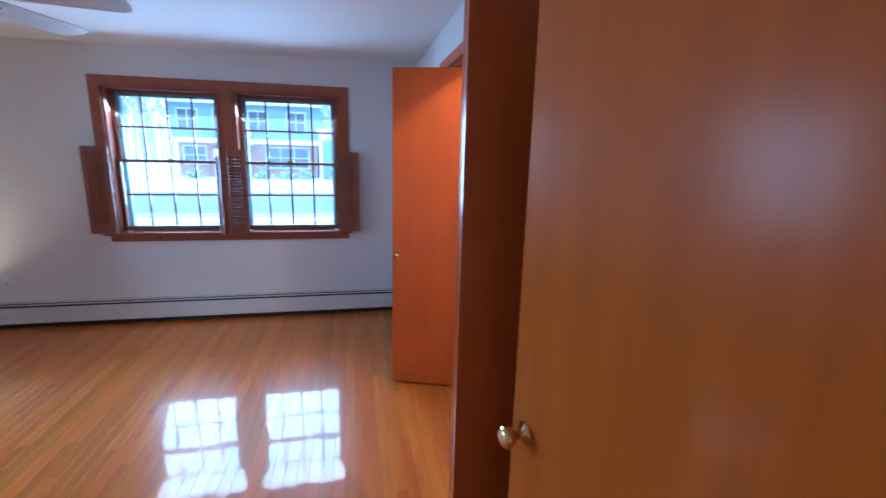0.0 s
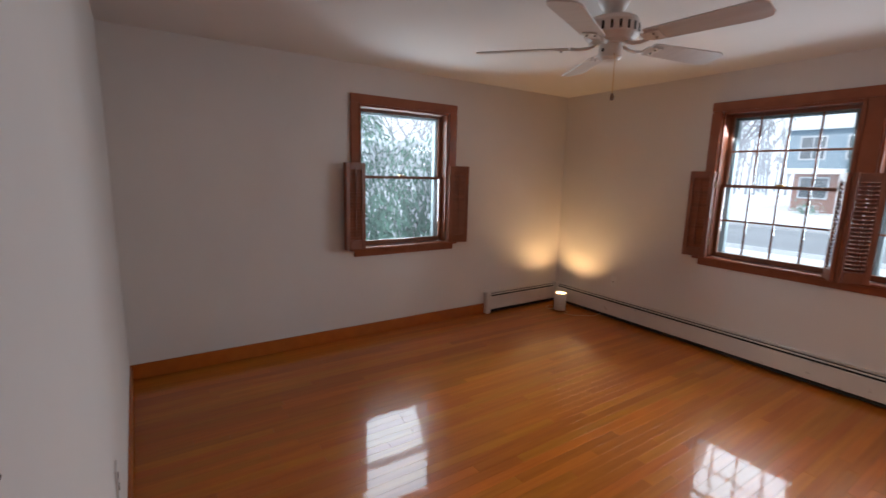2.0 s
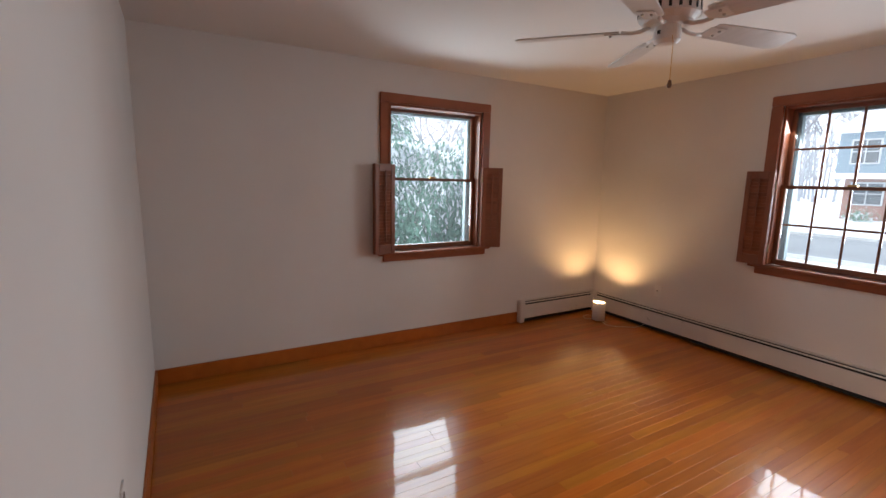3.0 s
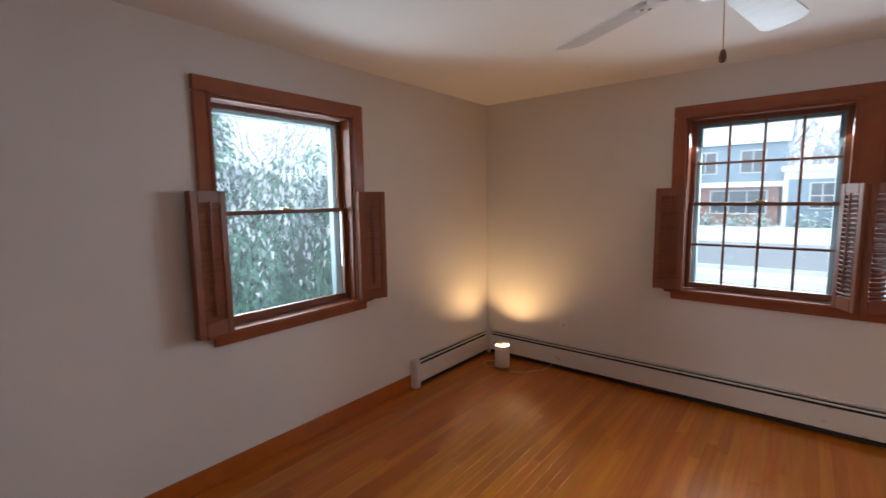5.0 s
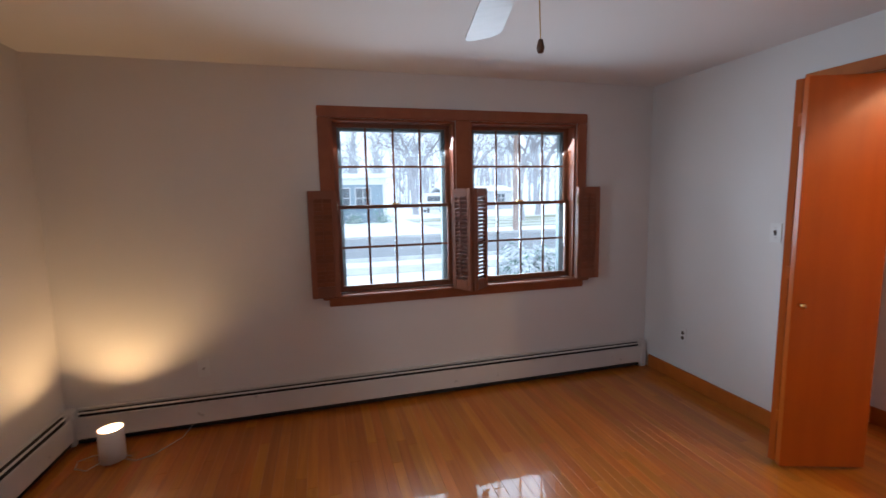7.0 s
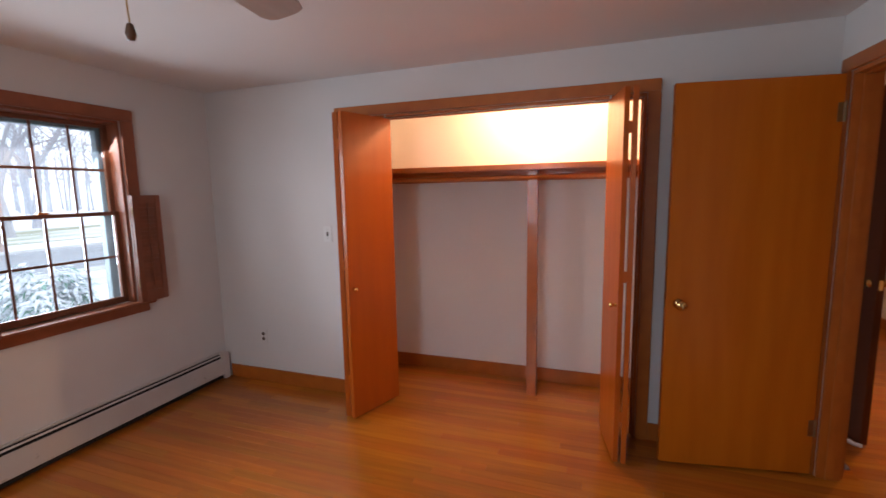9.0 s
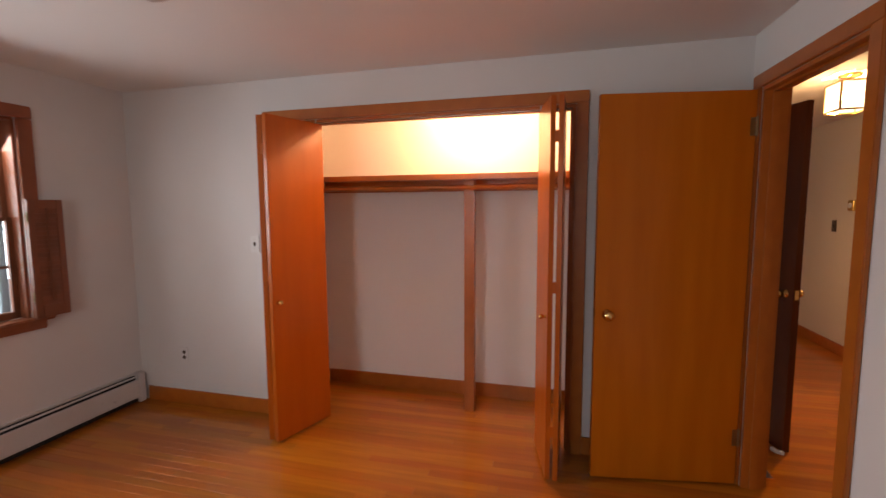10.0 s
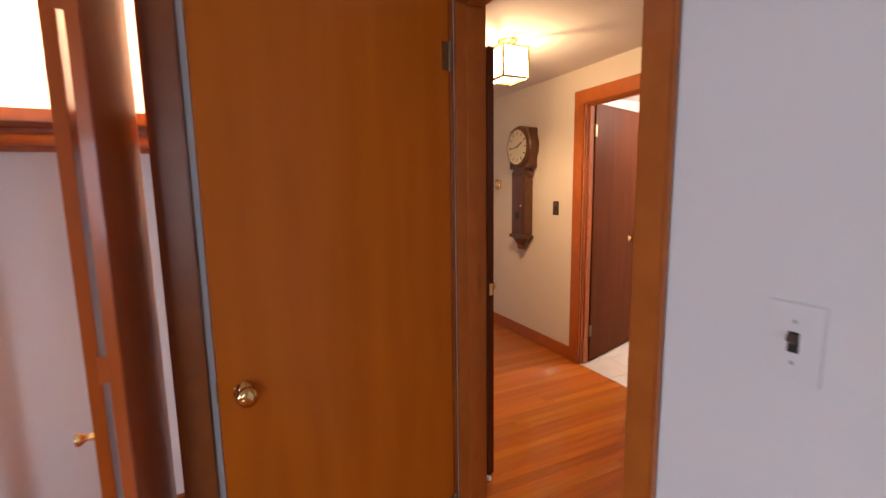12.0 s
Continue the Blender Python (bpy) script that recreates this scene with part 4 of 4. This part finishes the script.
house = thing("two_storey_house", 0, 0, 0, 0, "two-storey house with blue-grey siding above brick, snow on its roofs", "house")
HYF = 38.5
part("brick_wall", box(-12.4, -2.1, HYF, HYF + 8, GZ, 2.2), BRICK, house)
part("siding_wall", box(-12.8, -1.9, HYF - 0.5, HYF + 8, 2.2, 5.0), SIDING, house)
part("white_band", box(-12.9, -1.8, HYF - 0.6, HYF + 0.0, 2.0, 2.35), WHITE, house)
part("roof", gable(-12.8, -1.9, HYF - 0.5, HYF + 8, 5.0, 1.6), SNOW, house, "snow-covered roof")
for x in (-11.4, -8.9, -6.4, -3.6):
    far_window(house, x, HYF - 0.5, 3.0, 1.3, 1.4)
far_window(house, -11.2, HYF, 0.4, 1.5, 1.3)
far_window(house, -4.4, HYF, 0.2, 3.2, 1.5, 2)
porch = part("portico", box(-9.2, -6.9, HYF - 1.4, HYF - 0.1, 1.85, 2.1), WHITE, house, "white gabled portico")
part("pediment", gable(-8.9, -7.2, HYF - 1.3, HYF - 0.1, 2.1, 0.8, 0.25), WHITE, porch)
for x in (-9.0, -7.1):
    part("column", lathe([(0.13, GZ), (0.12, GZ + 0.2), (0.10, 1.85)], pose(x, HYF - 1.2, 0), seg=12), WHITE, porch)
part("front_door", box(-8.55, -7.55, HYF - 0.08, HYF - 0.01, GZ, 1.55), WHITE, porch)
part("chimney", box(-4.6, -3.8, HYF + 3.4, HYF + 4.2, 5.2, 8.2), BRICK, house)
wing = thing("house_wing", 0, 0, 0, 0, "low flat white wing of the house with a grey-blue window wall", "house")
part("wall", box(-1.85, 3.6, HYF - 1.2, HYF + 7, GZ, 2.9), WHITE, wing)
part("roof", box(-2.0, 3.9, HYF - 1.6, HYF + 7.2, 2.9, 3.25, 0.05), SNOW, wing, "snow on a flat roof")
part("window_wall", box(-1.6, 3.3, HYF - 1.28, HYF - 1.21, GZ, 2.4), SIDING, wing)
far_window(wing, 0.1, HYF - 1.3, 0.6, 1.1, 1.5)
far_window(wing, 1.7, HYF - 1.3, 0.6, 1.1, 1.5)

small = thing("small_white_house", 0, 0, 0, 0, "small pale house with a low snowy roof across the road", "house")
part("wall", box(14.5, 24, 58, 66, GZ, 1.9), GREYWALL, small)
part("roof", gable(14.5, 24, 58, 66, 1.9, 0.6), SNOW, small, "snow-covered roof")
for x in (16.5, 19.5, 22.3):
    far_window(small, x, 58, 0.3, 1.1, 1.2)
part("door", box(18.0, 18.9, 57.9, 57.99, GZ, 1.4), WHITE, small)

van = thing("parked_van", 0, 0, 0, 0, "white van parked far off under bare trees", "van")
part("body", box(10.2, 13.0, 52, 54, GZ + 0.35, 1.75, 0.25), WHITE, van)
part("windscreen", box(10.5, 12.7, 51.93, 52.02, 0.75, 1.35, 0.03), DARKGLASS, van)
for x in (10.6, 12.6):
    for y in (52.2, 53.8):
        part("wheel", lathe([(0, -0.1), (0.3, -0.1), (0.33, -0.05), (0.33, 0.05), (0.3, 0.1), (0, 0.1)], pose(x, y, GZ + 0.33, 0, 90), seg=16), INK, van)

pole = thing("utility_pole", 8.9, 24.2, GZ, 0, "brown wooden utility pole beside the road", "utility pole")
part("shaft", tube([(0, 0, -0.05), (0.02, 0, 4.5), (0, 0, 10)], 0.17, seg=12, ends=0.12), POLE, pole)
part("crossarm", box(-1.2, 1.2, -0.06, 0.06, 9.0, 9.14, 0.01), POLE, pole)
for k, (z, y) in enumerate(((8.7, 24.2), (7.6, 24.15), (6.9, 24.1))):
    pts = [(x, y, GZ + z - 0.9 * (1 - ((x - 8.9) / 34 + 1) ** 2) if x < 8.9 else GZ + z) for x in np.linspace(-59.1, 8.9, 18)]
    line = thing("overhead_cable", 0, 0, 0, 0, "dark overhead cable along the road", "cable", "overhead cables")
    part("cable", tube(pts, 0.022, seg=4), INK, line)


def grow(bm, rng, p, d, length, r, depth, kinds):
    """A limb with its twigs: tapered, bent, branching."""
    bend = Vector((rng.uniform(-1, 1), rng.uniform(-1, 1), rng.uniform(-0.4, 0.8))) * 0.16
    pts, q, e = [p], p.copy(), d.copy()
    for _ in range(3):
        e = (e + bend).normalized()
        q = q + e * length / 3
        pts.append(q.copy())
    tube(pts, r, bm, seg=5 if depth > 2 else 3, ends=r * 0.6)
    if depth == 0:
        return
    for k in range(kinds[min(depth, len(kinds) - 1)]):
        f = rng.uniform(0.35, 1.0) if k else 1.0
        base = pts[0].lerp(pts[-1], f) if f < 0.999 else pts[-1]
        i = min(2, int(f * 3))
        base = pts[i].lerp(pts[i + 1], f * 3 - i)
        turn = Vector((rng.uniform(-1, 1), rng.uniform(-1, 1), rng.uniform(-0.15, 0.75)))
        nd = (e * (0.9 if k == 0 else 0.55) + turn.normalized() * (0.35 if k == 0 else 0.85)).normalized()
        grow(bm, rng, base, nd, length * rng.uniform(0.55, 0.8), r * (0.62 if k == 0 else 0.45), depth - 1, kinds)


def bare_tree(x, y, height, seed, mat=BARK, depth=4):
    rng = random.Random(seed)
    root = thing("bare_tree", x, y, GZ, 0, "bare leafless winter tree with many fine branches", "tree", "bare trees")
    r = height * 0.017
    part("trunk", tube([(0, 0, -0.1), (0.03 * height * rng.uniform(-1, 1), 0.05, height * 0.2), (0.04 * height * rng.uniform(-1, 1), 0, height * 0.38)], r * 1.25, seg=9, ends=r * 0.8), mat, root)
    bm = bmesh.new()
    top = Vector((0, 0, height * 0.3))
    for k in range(5):
        ang = k * 1.26 + rng.uniform(-0.4, 0.4)
        d = Vector((math.cos(ang) * 0.55, math.sin(ang) * 0.55, 1)).normalized()
        grow(bm, rng, top + Vector((0, 0, height * 0.06 * rng.uniform(-1, 1))), d, height * 0.27, r * 0.55, depth, (1, 3, 3, 3, 3))
    part("crown", bm, mat, root, "bare branches and twigs")
    return root


near_trees = [bare_tree(13.5, 33, 13, 1), bare_tree(19, 41, 15, 2), bare_tree(-15.5, 36, 12, 3)]
for k, (x, y, s, rz) in enumerate(((25, 37, 1.0, 40), (8.5, 49, 1.1, 130), (31, 47, 1.15, 220), (-19.5, 42, 1.0, 300), (-24, 35, 0.95, 80), (16, 52, 1.2, 10), (-14.0, 52, 1.1, 170),
                                  (37, 36, 1.0, 60), (-46, 30, 1.1, 20))):
    t = copy_thing(near_trees[k % 3], pose(x, y, GZ, 0, 0, rz) @ Matrix.Scale(s, 4))

# far western trees take the haze-coloured wood
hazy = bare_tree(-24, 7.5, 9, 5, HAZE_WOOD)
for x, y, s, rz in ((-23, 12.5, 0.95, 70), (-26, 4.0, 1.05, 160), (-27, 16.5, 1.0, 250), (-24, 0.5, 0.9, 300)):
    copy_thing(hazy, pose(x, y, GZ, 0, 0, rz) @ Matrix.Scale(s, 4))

rng = random.Random(9)
bm = bmesh.new()
for k in range(400):
    x = rng.uniform(-70, 110)
    y = rng.uniform(68, 110)
    h = rng.uniform(9, 17)
    p = Vector((x, y, GZ))
    tube([p, p + Vector((rng.uniform(-0.5, 0.5), 0, h * 0.6)), p + Vector((rng.uniform(-1, 1), 0, h))], 0.20, bm, 4, 0.04)
    for j in range(16):
        z = h * rng.uniform(0.22, 0.92)
        q = p + Vector((0, 0, z))
        a2 = rng.uniform(0, 6.28)
        ln = h * rng.uniform(0.12, 0.3)
        e = q + Vector((math.cos(a2) * ln * 0.7, math.sin(a2) * ln * 0.3, ln))
        tube([q, e], 0.07, bm, 3, 0.02)
        for i in range(3):
            f = q.lerp(e, rng.uniform(0.3, 0.9))
            tube([f, f + Vector((rng.uniform(-1, 1), 0, rng.uniform(0.2, 1.2))) * ln * 0.4], 0.035, bm, 3, 0.012)
tagged(part("far_woods", bm, HAZE_WOOD), "bare woods far behind the houses, haze painted into their grey", "woods", kind="stuff")


def leafy(name, label, category, parts_of, leaf_len, count, place, droop, snow_share, seed, mats=(LEAF, LEAF_SNOW), sweep=0.0):
    """An evergreen mass of bent leaves; each leaf a folded strip, some carrying snow."""
    rs = np.random.RandomState(seed)
    root = thing(name, 0, 0, 0, 0, label, category)
    for share, nm, mat, lift in ((1.0, "foliage", mats[0], 0.0), (snow_share, "snow_cover", mats[1], 0.006)):
        n = int(count * share)
        pos, out, top = place(rs, n, nm == "snow_cover")
        az = np.arctan2(out[:, 1], out[:, 0]) + rs.normal(0, 0.75, n) - sweep
        dip = droop + rs.normal(0, 0.35, n)
        d = np.stack([np.cos(az) * np.cos(dip), np.sin(az) * np.cos(dip), -np.sin(dip)], 1)
        side = np.stack([-np.sin(az), np.cos(az), rs.normal(0, 0.35, n)], 1)
        ln = leaf_len * rs.uniform(0.6, 1.3, n)[:, None]
        wd = ln * (0.105 if nm == "foliage" else 0.125)
        up = np.cross(side, d)
        up *= np.sign(up[:, 2:3])
        base = pos + up * lift
        mid = base + d * ln * 0.5 + up * ln * 0.10
        tip = base + d * ln - np.array([0, 0, 1]) * ln * 0.12
        verts = np.stack([base, mid + side * wd, tip, mid - side * wd], 1).reshape(-1, 3)
        idx = np.arange(n)[:, None] * 4
        faces = np.concatenate([idx + np.array([0, 1, 3]), idx + np.array([1, 2, 3])])
        me = bpy.data.meshes.new(nm)
        me.from_pydata(verts.tolist(), [], faces.tolist())
        me.materials.append(mat)
        ob = new(nm, me)
        ob.parent = root
    return root


def hedge_place(rs, n, snow):
    y = rs.uniform(-1.5, 9.0, n)
    top = 1.95 + 0.22 * np.sin(y * 1.3 + 0.4) + 0.14 * np.sin(y * 3.7) + 0.06 * np.sin(y * 9.1)
    f = rs.uniform(0, 1, n) ** (0.22 if snow else 0.9)
    z = GZ + 0.1 + f * (top - GZ)
    bulge = 0.25 * np.sin(y * 2.3 + z * 1.7) + 0.16 * np.sin(y * 5.9 - z * 3.1)
    x = -5.75 - 0.55 * np.maximum(0, f - 0.6) ** 1.2 * 2.2 + bulge - rs.exponential(0.09 if snow else 0.22, n)
    return np.stack([x, y, z], 1), np.tile([1.0, 0, 0], (n, 1)), top


hedge = leafy("evergreen_hedge", "tall dark evergreen hedge with drooping leaves under fresh snow", "hedge", None, 0.15, 80000, hedge_place, 0.62, 0.19, 4, sweep=0.6)
# added filler block; its leaf tone lifts the shade between the leaves
part("hedge_core", box(-7.6, -6.2, -1.6, 9.1, GZ, 1.5, 0.25), INNER, hedge, "solid filler, toned like leaves to lighten the gaps")


def conifer_place(rs, n, snow):
    f = rs.uniform(0, 1, n) ** 1.4
    a2 = rs.uniform(0, 2 * math.pi, n)
    tier = 0.6 + 0.4 * np.abs(np.sin(f * 24 + a2))
    r = 2.2 * (1 - f) * tier * rs.uniform(0.5, 1.0, n) + 0.08
    z = GZ + 0.8 + f * 6.4 - 0.25 * r
    return np.stack([-12.6 + r * np.cos(a2), 5.6 + r * np.sin(a2), z], 1), np.stack([np.cos(a2), np.sin(a2), 0 * a2], 1), None


conifer = leafy("conifer_tree", "dark drooping conifer dusted with snow behind the hedge", "tree", None, 0.34, 7000, conifer_place, 0.5, 0.45, 14)
part("trunk", tube([(-12.6, 5.6, GZ - 0.05), (-12.58, 5.6, 3.0), (-12.6, 5.6, 6.6)], 0.16, seg=9, ends=0.03), BARK, conifer)


def bush_place(rs, n, snow):
    a2, c = rs.uniform(0, 2 * math.pi, n), rs.uniform(0.0 if not snow else 0.2, 1, n)
    r = 0.62 * (1 + 0.15 * np.sin(a2 * 5) + 0.1 * np.sin(c * 9 + a2 * 2)) * rs.uniform(0.85, 1.02, n)
    s = np.sqrt(1 - c * c)
    out = np.stack([np.cos(a2) * s, np.sin(a2) * s, c], 1)
    return np.stack([1.62 + r * out[:, 0], 7.9 + r * out[:, 1], GZ + 0.05 + 1.75 * r * out[:, 2]], 1), out, None


leafy("snowy_bush", "round evergreen bush under snow near the window", "bush", None, 0.12, 3000, bush_place, 0.35, 2.6, 6)


def low_place(rs, n, snow):
    x = rs.choice([-10.8, -6.0, -4.4, -2.9, -0.6, 0.9, 3.1], n) + rs.normal(0, 0.35, n)
    z = GZ + np.abs(rs.normal(0, 0.42, n))
    return np.stack([x, 36.6 + rs.normal(0, 0.25, n), z], 1), np.tile([0, -1.0, 0.2], (n, 1)), None


leafy("foundation_shrubs", "low dark shrubs in front of the house", "shrubs", None, 0.3, 1600, low_place, 0.2, 0.4, 8)

# ---- floors, strip by strip ----
STRIP = 0.057


def strips(name, x0, x1, y0, y1, seed, label, near=None):
    """Strip flooring along y on a dark subfloor; the boards of the near stretch are objects of their own."""
    rs = random.Random(seed)
    base = structure(name, box(x0, x1, y0, y1, -0.1, -0.004), SUBFLOOR, label, "floor")
    shared, rest, made = {}, bmesh.new(), 0

    def strip(bm, a, b, w):
        g = 0.0002
        lo = [(g, 0.0004), (w - g, 0.0004), (w - g, b - a - 0.0004), (g, b - a - 0.0004)]
        c = 0.0005
        hi = [(g + c, 0.0004 + c), (w - g - c, 0.0004 + c), (w - g - c, b - a - 0.0004 - c), (g + c, b - a - 0.0004 - c)]
        return lo, hi

    x = x0
    while x < x1 - 0.004:
        w = min(STRIP, x1 - x)
        y = y0 - rs.uniform(0, 0.9)
        while y < y1:
            ln = rs.choice((0.5, 0.75, 1.0, 1.2, 1.5, 1.8, 2.1))
            a, b = max(y, y0), min(y + ln, y1)
            y += ln
            if b - a < 0.03:
                continue
            lo, hi = strip(None, a, b, w)
            single = near and near[0] < x < near[1] and near[2] < a and b < near[3] + 0.001 and made < 300
            key = (round(w, 4), round(b - a, 4))
            if single and key in shared:
                ob = new("floor_board", shared[key])
            else:
                bm2 = bmesh.new() if single else rest
                ox, oy = (0, 0) if single else (x, a)
                v = [bm2.verts.new((ox + p, oy + q, -0.004)) for p, q in lo] + [bm2.verts.new((ox + p, oy + q, -0.00035)) for p, q in lo] + [bm2.verts.new((ox + p, oy + q, 0)) for p, q in hi]
                for r in (0, 4):
                    for k in range(4):
                        bm2.faces.new((v[r + k], v[r + (k + 1) % 4], v[r + 4 + (k + 1) % 4], v[r + 4 + k]))
                bm2.faces.new(v[8:12])
                if not single:
                    continue
                ob = part("floor_board", bm2, OAK)
                shared[key] = ob.data
            ob.parent = base
            ob.location = (x, a, 0)
            made += 1
        x += w
    far = part("floor_boards", rest, OAK, base)
    tagged(far, kind="stuff")
    return base


strips("floor", W, E, 0.375, N, 11, "glossy varnished oak strip floor", (-2.6, 0.4, 1.9, 4.0))
strips("floor_closet", E, 1.72, 1.42, 3.38, 12, "varnished oak strip floor of the closet", (0, 3, 0, 5))
strips("floor_hall", -0.6, 5.5, HALL_Y, 0.375, 13, "varnished oak strip floor of the hall", (0.3, 4.2, -2, 2))
bath = structure("floor_bath", box(0.9, 3.2, -3.2, HALL_Y, -0.1, -0.004), GROUT, "pale tiled bathroom floor", "floor")
tile_mesh = None
for i in range(7):
    for j in range(6):
        if tile_mesh is None:
            tile_ob = part("floor_tile", box(0, 0.298, 0, 0.298, -0.004, 0.002, 0.001), TILE, bath)
            tile_mesh = tile_ob.data
        else:
            tile_ob = new("floor_tile", tile_mesh)
            tile_ob.parent = bath
        tile_ob.location = (1.02 + 0.301 * i, HALL_Y - 0.30 - 0.301 * j, 0)
